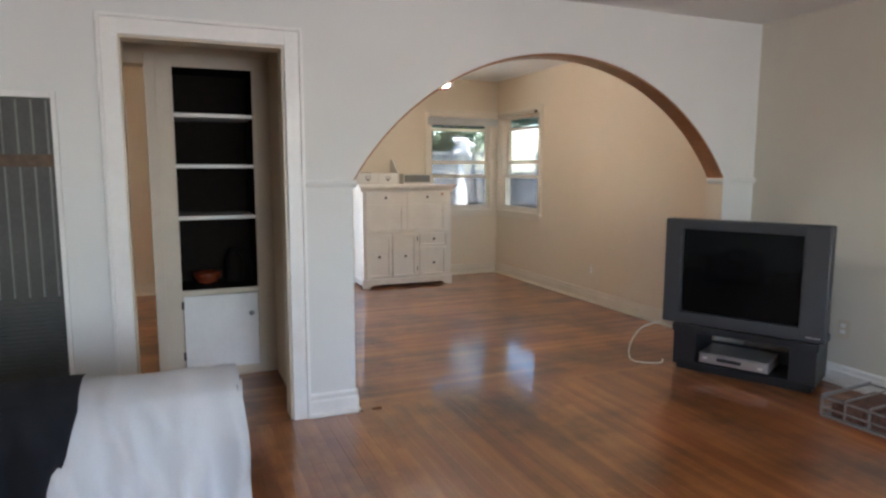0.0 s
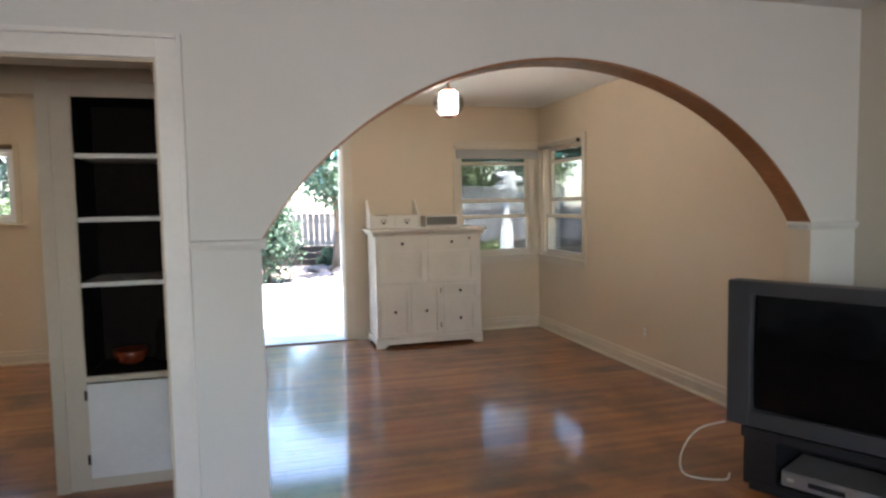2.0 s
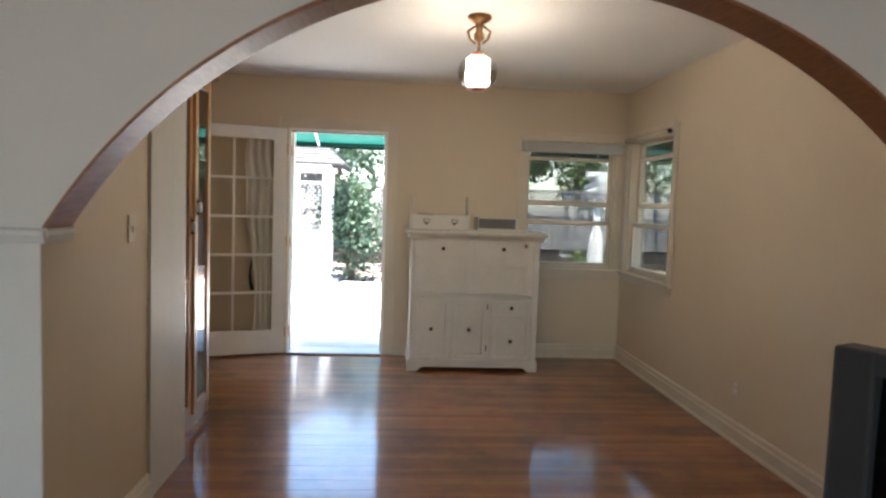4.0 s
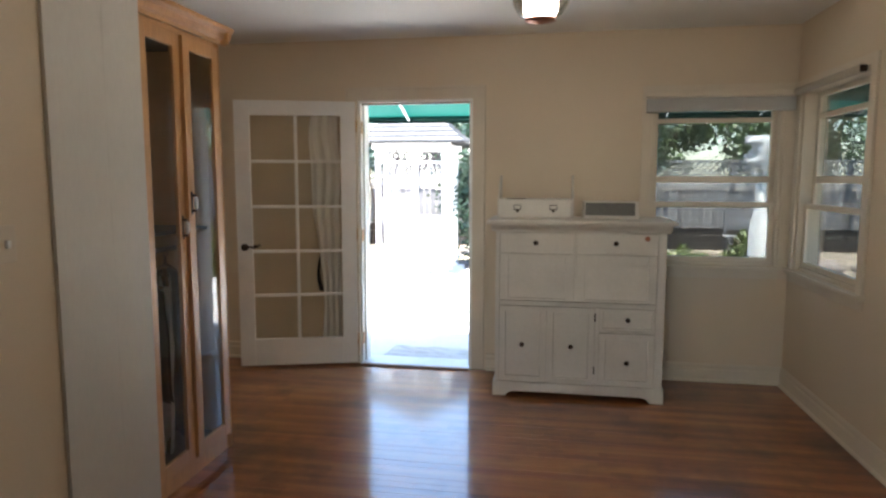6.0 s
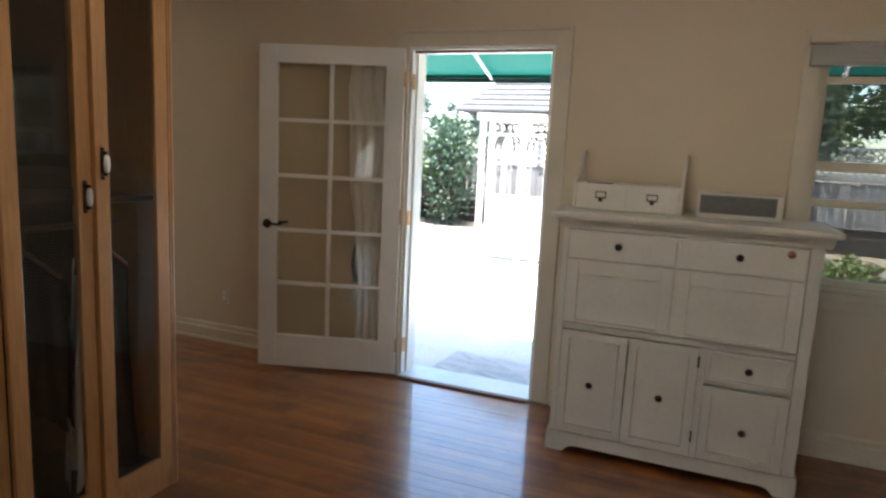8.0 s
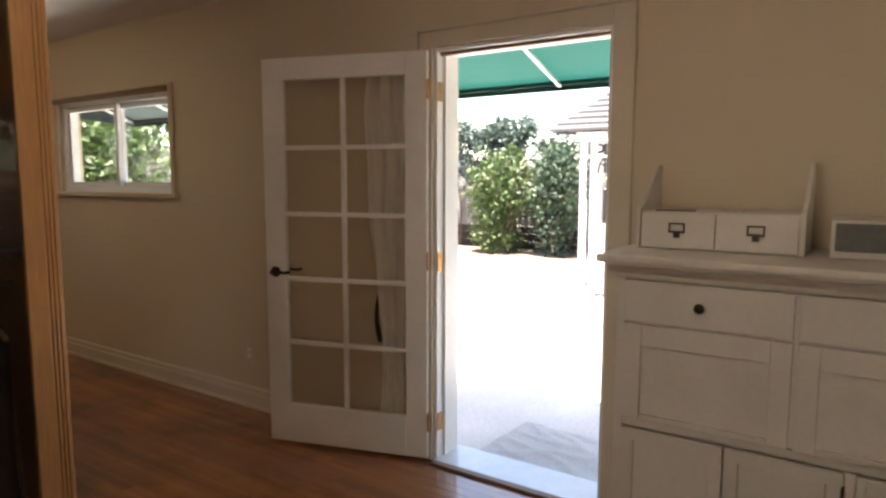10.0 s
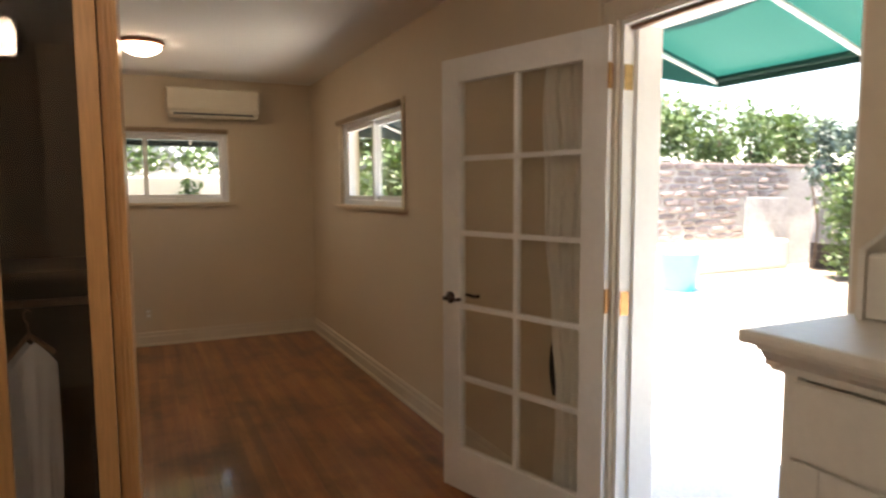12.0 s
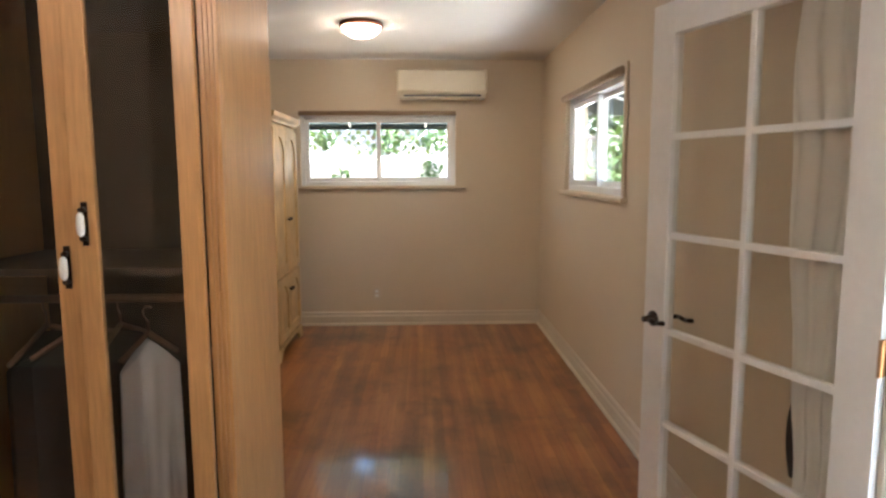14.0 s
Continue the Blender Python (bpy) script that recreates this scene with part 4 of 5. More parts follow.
def desk_box():
    o = thing("desk_organizer", pose(2.375, 7.14, 1.1805), "white two-drawer desk organizer with tall sides on the desk", "organizer")
    W, D = 0.515, 0.26
    part("carcass", B(0.014, W - 0.014, 0.012, D, 0.0, 0.128, 0.003), FURN, o)
    for x in (0.0, W - 0.013):
        bm = bmesh.new()
        pts = [(0.0, 0.0), (D, 0.0), (D, 0.29), (D - 0.05, 0.285), (0.06, 0.16), (0.0, 0.135)]
        a, b = [bm.verts.new((x, y, z)) for y, z in pts], [bm.verts.new((x + 0.013, y, z)) for y, z in pts]
        bm.faces.new(a)
        bm.faces.new(list(reversed(b)))
        for i in range(len(pts)):
            bm.faces.new((a[i], b[i], b[(i + 1) % 6], a[(i + 1) % 6]))
        bmesh.ops.recalc_face_normals(bm, faces=bm.faces[:])
        part("side_panel", bm, FURN, o)
    part("slot", B(0.06, 0.19, 0.02, 0.03, 0.128, 0.133), BRONZE, o, "dark slot in the top")
    for x in (0.018, W / 2 + 0.002):
        d = part("drawer", B(x, x + W / 2 - 0.02, 0.0, 0.0115, 0.004, 0.124, 0.003), FURN, o)
        c = x + W / 4 - 0.01
        h = bmesh.new()
        for a, b, z0, z1 in ((c - 0.026, c + 0.026, 0.085, 0.090), (c - 0.026, c + 0.026, 0.056, 0.063), (c - 0.026, c - 0.021, 0.063, 0.085), (c + 0.021, c + 0.026, 0.063, 0.085), (c - 0.010, c + 0.010, 0.040, 0.056)):
            box(h, a, b, -0.008, -0.0005, z0, z1, 0.001)
        part("label_pull", h, BRONZE, d, "dark label holder pull")


desk_box()


def letter_tray():
    o = thing("letter_tray", pose(2.955, 7.15, 1.1805), "white letter tray with a grey front on the desk", "tray")
    part("carcass", B(0.0, 0.36, 0.012, 0.24, 0.0, 0.115, 0.004), FURN, o)
    part("front", B(0.012, 0.335, 0.004, 0.0115, 0.022, 0.106, 0.003), SLATE, o, "flat grey chalkboard front")


letter_tray()


def french_door():
    """Ten-light leaf, local x from the hinge to the free stile, local y towards the room."""
    d = thing("french_door", pose(1.267, 7.459, 0.018, 0, 0, 197.4), "white ten-pane glazed door standing open into the room", "door")
    W, H, st = 0.885, 2.0, 0.112
    bm = bmesh.new()
    box(bm, 0, st, -0.02, 0.02, 0, H, 0.003)
    box(bm, W - st, W, -0.02, 0.02, 0, H, 0.003)
    box(bm, st, W - st, -0.02, 0.02, H - 0.108, H, 0.003)
    box(bm, st, W - st, -0.02, 0.02, 0, 0.205, 0.003)
    part("leaf_frame", bm, TRIM, d, "white painted stiles and rails")
    gx0, gx1, gz0, gz1 = st, W - st, 0.205, H - 0.108
    cx = (gx0 + gx1) / 2
    part("glazing_bar", B(cx - 0.011, cx + 0.011, -0.014, 0.014, gz0, gz1, 0.003), TRIM, d)
    rows = 5
    for r in range(1, rows):
        z = gz0 + (gz1 - gz0) * r / rows
        for a, b in ((gx0, cx - 0.0112), (cx + 0.0112, gx1)):
            part("glazing_bar", B(a, b, -0.014, 0.014, z - 0.011, z + 0.011, 0.003), TRIM, d)
    for r in range(rows):
        za, zb = (gz0 + (gz1 - gz0) * k / rows for k in (r, r + 1))
        for a, b in ((gx0, cx), (cx, gx1)):
            p = part("pane", B(a + 0.002, b - 0.002, -0.002, 0.002, za + 0.002, zb - 0.002), DOORPANE, d)
            p.visible_shadow = False
    # lever handles, room side and back
    for s in (1, -1):
        h = bmesh.new()
        lathe(h, [(0.028, 0), (0.028, 0.006), (0.012, 0.010), (0.010, 0.045)], (W - 0.055, s * 0.02, 0.915), 18, Matrix.Rotation(radians(-90 * s), 4, "X"))
        q = [(W - 0.055, s * 0.062, 0.915), (W - 0.085, s * 0.064, 0.921), (W - 0.125, s * 0.062, 0.915), (W - 0.16, s * 0.060, 0.922)]
        rod(h, q, 0.008, 8)
        part("door_handle", h, BRONZE, d, "dark bronze lever handle", True)
    for z in (0.19, 1.0, 1.82):
        h = bmesh.new()
        tube(h, (-0.006, 0.024, z - 0.045), (-0.006, 0.024, z + 0.045), 0.006)
        box(h, -0.0045, -0.0005, -0.018, 0.018, z - 0.045, z + 0.045)
        part("hinge", h, BRASS, d, "worn brass butt hinge")
    # bunched curtain on the back of the hinge-side panes
    bm = noisy_sheet(bmesh.new(), lambda u, v: Vector((0.125 + (0.175 + 0.045 * math.sin(v * 5.0 + 0.6)) * u + 0.02 * noise.noise((v * 6, 1, 0)), -0.036 - 0.010 * math.sin(u * 19 + 2.2 * math.sin(v * 6)) - 0.006 * noise.noise((u * 5, v * 8, 0)), 0.16 + 1.76 * (1 - v))), 40, 60)
    part("curtain", bm, SHEER, d, "bunched sheer curtain behind the panes", True)
    bm = noisy_sheet(bmesh.new(), lambda u, v: Vector((0.245 + 0.05 * math.sin(v * 2.6) + (0.006 + 0.030 * v) * (u - 0.5), -0.050, 0.92 - 0.36 * v)), 3, 16)
    part("curtain_tie", bm, DARKCLOTH, d, "dark hanging curtain tie", True)


french_door()
bm = bmesh.new()
for z in (0.20, 1.01, 1.83):
    box(bm, DOOR[0] + 0.0185, DOOR[0] + 0.022, YN0 + 0.006, YN0 + 0.045, z - 0.045, z + 0.045)
structure("trim_jamb_hinge_leaf", bm, BRASS, "worn brass hinge leaves on the jamb", "hinge")


def wardrobe():
    w = thing("wardrobe", pose(0.50, 5.063, 0), "honey maple wardrobe with two tall glazed doors", "wardrobe")
    D, W, H = 0.525, 0.80, 2.125
    part("end_panel", B(0, D, W - 0.022, W, 0, H, 0.003), MAPLE, w, "pale maple end panel")
    part("end_panel", B(0, D, 0, 0.022, 0, H, 0.003), MAPLE, w)
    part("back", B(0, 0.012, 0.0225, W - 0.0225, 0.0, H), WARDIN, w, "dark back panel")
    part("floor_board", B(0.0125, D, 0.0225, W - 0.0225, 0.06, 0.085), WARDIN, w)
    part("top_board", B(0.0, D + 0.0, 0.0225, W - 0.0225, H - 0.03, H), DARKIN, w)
    ff = bmesh.new()
    box(ff, D, D + 0.025, 0.0, 0.112, 0, H, 0.003)
    box(ff, D, D + 0.025, W - 0.050, W, 0, H, 0.003)
    box(ff, D, D + 0.024, 0.112, W - 0.050, 0, 0.085, 0.003)
    box(ff, D, D + 0.024, 0.112, W - 0.050, H - 0.025, H, 0.003)
    for k in range(3):
        box(ff, D + 0.025, D + 0.031, W - 0.040 + k * 0.012, W - 0.033 + k * 0.012, 0.0, H, 0.002)
    part("face_frame", ff, MAPLE, w, "fluted maple face frame")
    cr = bmesh.new()
    prof = [(0, 0), (0.012, 0), (0.016, 0.016), (0.030, 0.026), (0.038, 0.05), (0.058, 0.064), (0.062, 0.084), (0, 0.084)]
    profile_run(cr, prof, "y", -0.0, W + 0.055, (D + 0.025, H), 1)
    profile_run(cr, prof, "x", 0.0, D + 0.08, (W, H), 1)
    box(cr, 0, D + 0.025, 0, W, H + 0.001, H + 0.08)
    part("crown", cr, MAPLE, w, "stepped maple crown moulding")
    for y0, y1, kz, ky in ((0.114, 0.4285, 1.218, 0.400), (0.4315, 0.748, 1.33, 0.459)):
        d = bmesh.new()
        a, b = D + 0.0265, D + 0.047
        st = 0.055
        box(d, a, b, y0, y0 + st, 0.09, H - 0.03, 0.003)
        box(d, a, b, y1 - st, y1, 0.09, H - 0.03, 0.003)
        box(d, a, b, y0 + st, y1 - st, 0.09, 0.155, 0.003)
        box(d, a, b, y0 + st, y1 - st, H - 0.09, H - 0.03, 0.003)
        dd = part("door", d, MAPLE, w, "maple door frame")
        # neither door closes quite flush
        hinge_y, ajar = (y0, 2.4) if y0 < 0.2 else (y1, 0.6)
        dd.matrix_basis = pose(a, hinge_y, 0, 0, 0, ajar) @ pose(-a, -hinge_y, 0)
        p = part("pane", B(a + 0.008, a + 0.012, y0 + st - 0.002, y1 - st + 0.002, 0.153, H - 0.088), WARDPANE, dd, "clear reflecting glass")
        p.visible_shadow = False
        h = bmesh.new()
        lathe(h, [(0.004, -0.03), (0.009, -0.022), (0.011, 0), (0.009, 0.022), (0.004, 0.03)], (b + 0.022, ky, kz), 14)
        hh = part("handle", h, PORCELAIN, dd, "white porcelain handle", True)
        g = bmesh.new()
        box(g, b, b + 0.003, ky - 0.008, ky + 0.008, kz - 0.055, kz + 0.055, 0.001)
        for z in (-0.036, 0.036):
            tube(g, (b, ky, kz + z), (b + 0.022, ky, kz + z), 0.006)
        part("backplate", g, BRONZE, dd, "dark bronze backplate", True)
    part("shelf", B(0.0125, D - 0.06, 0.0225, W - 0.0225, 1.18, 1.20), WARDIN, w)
    part("hanging_rail", tube(bmesh.new(), (0.27, 0.0225, 1.08), (0.27, W - 0.0225, 1.08), 0.013), SADDLE, w, "brown wooden hanging rail", True)


wardrobe()


def garment(y, material, label, length=0.85, lean=0.0, half=0.2, name="shirt", turn=0, x=0.77):
    g = thing(name, pose(x, y, 1.0, 0, 0, turn), label, name)
    bm = bmesh.new()
    n = 18

    def place(u, v, s):
        x = (u - 0.5) * 2
        sh = (0.04 + 0.5 * half) * abs(x) ** 1.15 if half < 0.1 else 0.07 * abs(x) ** 1.4
        wdt = half * (0.92 + 0.12 * v)
        th = (0.022 + 0.012 * v) * math.sqrt(max(0.0, 1 - x * x * 0.9))
        f = (0.020 * noise.noise((u * 7, v * 1.6, y * 9)) + 0.010 * noise.noise((u * 17, v * 2.5, 3 + y * 9))) * min(1.0, 2.5 * v)
        return Vector((x * wdt, s * th + f + lean * v, -sh * (1 - v * 0.2) - length * v - 0.02))
    for s in (1, -1):
        noisy_sheet(bm, lambda u, v: place(u, v, s), n, n)
    part("cloth", bm, material, g, "", True)
    hk = bmesh.new()
    rod(hk, [(0, 0, 0.0), (0, 0, 0.035), (0.012, 0, 0.052), (0.012, 0, 0.068), (0, 0, 0.080), (-0.012, 0, 0.070)], 0.003, 6)
    rod(hk, [(-half * 0.9, 0, -0.07), (0, 0, 0.0), (half * 0.9, 0, -0.07)], 0.008, 6)
    part("hanger", hk, SADDLE, g, "brown wooden hanger", True)


garment(5.228, DARKCLOTH, "dark coat hanging in the wardrobe", 0.80, 0, 0.21, "coat")
garment(5.338, DARKCLOTH, "dark blazer hanging in the wardrobe", 0.62, 0.02, 0.17, "blazer", -35)
garment(5.448, DARKCLOTH, "dark jacket hanging in the wardrobe", 0.55, 0, 0.20, "jacket")
garment(5.578, SHIRT, "white shirt hanging beside a dark jacket", 0.82, -0.03, 0.088, "shirt", -48, 0.88)
garment(5.758, DARKCLOTH, "dark trousers hanging in the wardrobe", 0.86, 0, 0.15, "trousers")


def pendant():
    p = thing("ceiling_lamp", pose(2.69, 5.365, ZD), "lit brass ceiling lamp with a clear glass globe", "lamp")
    part("canopy", lathe(bmesh.new(), [(0.068, 0), (0.068, -0.012), (0.05, -0.03), (0.022, -0.045), (0.02, -0.09), (0.03, -0.10), (0.03, -0.13), (0.012, -0.14)], (0, 0, 0), 28), BRASS, p, "ornate brass canopy", True)
    for i in range(3):
        a = 2 * math.pi * i / 3 + 0.4
        b = bmesh.new()
        rod(b, [(0.02 * math.cos(a), 0.02 * math.sin(a), -0.05), (0.075 * math.cos(a), 0.075 * math.sin(a), -0.075), (0.06 * math.cos(a), 0.06 * math.sin(a), -0.12), (0.025 * math.cos(a), 0.025 * math.sin(a), -0.15)], 0.007)
        part("scroll_arm", b, BRASS, p, "", True)
    part("stem", tube(bmesh.new(), (0, 0, -0.139), (0, 0, -0.215), 0.009), BRASS, p, "", True)
    part("collar", lathe(bmesh.new(), [(0.012, -0.195), (0.05, -0.215), (0.052, -0.226), (0.02, -0.228)], (0, 0, 0), 24), COPPER, p, "", True)
    part("shade", lathe(bmesh.new(), [(0.045, -0.230), (0.060, -0.238), (0.066, -0.252), (0.067, -0.372), (0.062, -0.388), (0.02, -0.394)], (0, 0, 0), 28), LAMP_ON, p, "glowing white cylinder shade", True)
    g = part("globe", lathe(bmesh.new(), [(0.055, -0.222), (0.085, -0.24), (0.108, -0.275), (0.115, -0.315), (0.108, -0.355), (0.085, -0.39), (0.055, -0.408), (0.05, -0.408), (0.08, -0.386), (0.103, -0.353), (0.110, -0.315), (0.103, -0.278), (0.08, -0.245), (0.05, -0.226)], (0, 0, 0), 32), GLOBE, p, "clear ribbed glass globe", True)
    g.visible_shadow = False
    part("finial", lathe(bmesh.new(), [(0.06, -0.406), (0.062, -0.412), (0.03, -0.418), (0.008, -0.426)], (0, 0, 0), 24), COPPER, p, "", True)


pendant()


# ---- office ----
def flush_lamp():
    p = thing("flush_lamp", pose(-1.88, 5.95, ZD), "lit frosted dome ceiling lamp with a bronze rim", "lamp")
    part("rim", lathe(bmesh.new(), [(0.143, 0), (0.152, -0.012), (0.150, -0.028), (0.134, -0.034), (0.13, -0.02)], (0, 0, 0), 36), COPPER, p, "reddish bronze rim", True)
    part("dome", lathe(bmesh.new(), [(0.133, -0.028), (0.125, -0.050), (0.097, -0.076), (0.055, -0.093), (0.01, -0.098)], (0, 0, 0), 36), DOME_ON, p, "glowing frosted glass dome", True)


flush_lamp()


def heat_pump():
    h = thing("air_conditioner", pose(XW, 6.14, 2.108), "cream wall-mounted air conditioner above the wide window", "air conditioner")
    part("body", B(0.0, 0.19, 0.0, 0.81, 0.045, 0.255, 0.018), ACPL, h)
    bm = bmesh.new()
    box(bm, 0.19, 0.204, 0.012, 0.798, 0.062, 0.246, 0.006)
    part("front_panel", bm, ACPL, h, "cream front panel")
    part("louvre", B(0.03, 0.196, 0.02, 0.79, 0.0, 0.043, 0.012), ACPL, h)
    part("outlet_slot", B(0.1965, 0.1985, 0.06, 0.75, 0.012, 0.030), TVDARK, h, "dark air outlet slot")


heat_pump()


def armoire():
    a = thing("armoire", pose(-2.98, 4.68, 0), "pale knotty pine armoire with arched panel doors", "armoire")
    W, D, H = 0.92, 0.57, 1.83
    part("body", B(0.0, W, 0.0, D, 0.10, H, 0.006), PINE, a)
    bm = bmesh.new()
    pts = [(0, 0), (0.10, 0), (0.14, 0.05), (0.25, 0.075), (W - 0.25, 0.075), (W - 0.14, 0.05), (W - 0.10, 0), (W, 0), (W, 0.10), (0, 0.10)]
    f, k = [bm.verts.new((x, D, z)) for x, z in pts], [bm.verts.new((x, D + 0.02, z)) for x, z in pts]
    bm.faces.new(f)
    bm.faces.new(list(reversed(k)))
    for i in range(len(pts)):
        bm.faces.new((f[i], k[i], k[(i + 1) % len(pts)], f[(i + 1) % len(pts)]))
    bmesh.ops.recalc_face_normals(bm, faces=bm.faces[:])
    part("plinth", bm, PINE, a)
    for x in (0.0, W - 0.06):
        part("foot", B(x, x + 0.06, 0.0, 0.06, 0, 0.099, 0.004), PINE, a)
    cr = bmesh.new()
    prof = [(0, 0), (0.015, 0), (0.02, 0.02), (0.045, 0.04), (0.05, 0.07), (0, 0.07)]
    profile_run(cr, prof, "x", -0.03, W + 0.03, (D, H), 1)
    box(cr, -0.03, W + 0.03, 0.0, D, H + 0.001, H + 0.066, 0.01)
    part("crown", cr, PINE, a, "stepped pine crown")
    for x0, x1 in ((0.03, W / 2 - 0.003), (W / 2 + 0.003, W - 0.03)):
        for z0, z1, nm in ((0.66, H - 0.04, "door"), (0.13, 0.63, "lower_door")):
            bm = bmesh.new()
            y, st = D + 0.001, 0.065
            box(bm, x0, x0 + st, y, y + 0.02, z0, z1, 0.003)
            box(bm, x1 - st, x1, y, y + 0.02, z0, z1, 0.003)
            box(bm, x0 + st, x1 - st, y, y + 0.02, z0, z0 + st, 0.003)
            box(bm, x0 + st, x1 - st, y, y + 0.008, z0 + st, z1 - st)
            n = 12
            for i in range(n):
                a0, a1 = x0 + st + (x1 - x0 - 2 * st) * i / n, x0 + st + (x1 - x0 - 2 * st) * (i + 1) / n
                m = ((a0 + a1) / 2 - (x0 + x1) / 2) / ((x1 - x0) / 2 - st)
                box(bm, a0, a1, y, y + 0.02, z1 - st - 0.10 * m * m, z1)
            d = part(nm, bm, PINE, a)
            kx = x1 - 0.03 if x0 < 0.2 else x0 + 0.03
            part("knob", lathe(bmesh.new(), [(0.007, 0), (0.007, 0.012), (0.016, 0.02), (0.012, 0.03)], (kx, y + 0.02, z0 + 0.42 if nm == "door" else z1 - 0.12), 14, Matrix.Rotation(radians(-90), 4, "X")), BRONZE, d, "dark knob", True)


armoire()


# ---- garden ----
GZ = -0.10
structure("ground", B(-300, 300, -300, 300, -0.5, GZ - 0.06), EARTH, "dry garden soil reaching the horizon", "ground")
structure("patio", B(-5.5, 4.6, YN1, 13.7, GZ - 0.058, GZ - 0.012), CONCRETE, "sunlit pale concrete patio", "patio")


def awning(name, m, length, depth, rise, drop, ribs, label, cloth=CANVAS):
    """Sloping canvas on tubes; local x along the wall, y outwards, z=0 at the front edge."""
    a = thing(name, m, label, "awning")
    bm = bmesh.new()
    box(bm, 0, length, 0, 0.004, rise - 0.004, rise)
    noisy_sheet(bm, lambda u, v: Vector((length * u, depth * v, rise * (1 - v) - 0.03 * math.sin(math.pi * v) * abs(math.sin(u * math.pi * ribs)))), ribs * 10, 12)
    part("canopy", bm, cloth, a, "green canvas canopy", True)
    part("valance", B(0, length, depth - 0.002, depth + 0.002, -drop, 0.002), cloth, a, "hanging green valance")
    for x in (0.0, length):
        bm = bmesh.new()
        v = [bm.verts.new(p) for p in ((x, 0, rise), (x, depth, 0), (x, depth, -drop), (x, 0, -drop + 0.05))]
        bm.faces.new(v)
        part("side_panel", bm, cloth, a, "green canvas side panel")
    part("front_tube", tube(bmesh.new(), (0, depth - 0.02, -0.02), (length, depth - 0.02, -0.02), 0.014), cloth, a, "", True)
    for i in range(ribs + 1):
        x = length * i / ribs
        part("rib", tube(bmesh.new(), (x, 0.02, rise - 0.035), (x, depth - 0.02, -0.03), 0.013), ALU, a, "white metal tube", True)
    part("wall_bar", tube(bmesh.new(), (0, 0.01, rise - 0.02), (length, 0.01, rise - 0.02), 0.014), ALU, a, "", True)


awning("awning", pose(0.64, YN1 + 0.002, 2.02), 4.6, 1.05, 0.30, 0.06, 6, "sloping green canvas awning over the garden door")
awning("awning", pose(XE + 0.162, 7.75, 2.02, 0, 0, -90), 1.9, 0.8, 0.26, 0.06, 3, "green canvas awning over the corner window")
awning("awning", pose(-2.75, YN1 + 0.002, 1.96), 2.35, 0.75, 0.28, 0.06, 3, "dark canvas awning over the office window", CANVAS_DARK)
awning("awning", pose(XW - 0.162, 4.8, 1.96, 0, 0, 90), 2.4, 0.75, 0.28, 0.06, 3, "dark canvas awning over the wide office window", CANVAS_DARK)

dm = thing("doormat", pose(1.30, 7.90, GZ - 0.0115, 0, 0, -3), "rumpled pale grey mat before the garden door", "doormat")


def mat_point(u, v, lift):
    x, y = 0.80 * u, 0.54 * v
    k = 0.5 - abs(noise.noise((x * 5.0 + y * 3, y * 9.0, 1.3))) * 1.4
    edge = min(1.0, 9 * min(u, 1 - u, v, 1 - v))
    return Vector((x + 0.012 * noise.noise((y * 7, 4, 0)), y + 0.015 * noise.noise((x * 5, 9, 0)), 0.004 + lift + max(0.0, k) * 0.028 * edge + 0.014 * (1 - edge) * max(0.0, noise.noise((x * 6, y * 6, 5)))))


bm = noisy_sheet(bmesh.new(), lambda u, v: mat_point(u, v, 0.006), 40, 30)
part("rumpled_cloth", bm, MAT, dm, "creased pale grey cloth", True)
part("backing", B(0.01, 0.79, 0.01, 0.53, 0.0, 0.005, 0.002), BLACK, dm, "dark rubber backing")


def leaves(bm, centres, count, size, rng, flat=0.5):
    """Many small folded leaves round a set of (x, y, z, radius) clumps."""
    tot = sum(c[3] ** 2 for c in centres)
    for cx, cy, cz, r in centres:
        for _ in range(int(count * r * r / tot)):
            d = Vector((rng.gauss(0, 1), rng.gauss(0, 1), rng.gauss(0, 1))).normalized()
            p = Vector((cx, cy, cz)) + d * r * (rng.random() ** 0.4) * rng.uniform(0.8, 1.1)
            s = size * rng.uniform(0.6, 1.35)
            q = Euler((rng.uniform(0, 6.28), rng.uniform(-1, 1), rng.uniform(0, 6.28))).to_matrix()
            v = [bm.verts.new(p + q @ Vector(k)) for k in ((-s, 0, 0), (0, -s * flat, s * 0.12), (s, 0, 0), (0, s * flat, s * 0.12))]
            bm.faces.new(v)
    return bm


def clumps(rng, n, cx, cy, cz, rx, ry, rz, r0, r1):
    out = []
    for _ in range(n):
        a, b = rng.uniform(0, 6.283), rng.random() ** 0.5
        h = rng.uniform(-1, 1)
        k = b * math.sqrt(max(0.05, 1 - h * h * 0.8))
        out.append((cx + rx * k * math.cos(a), cy + ry * k * math.sin(a), cz + rz * h, rng.uniform(r0, r1)))
    return out


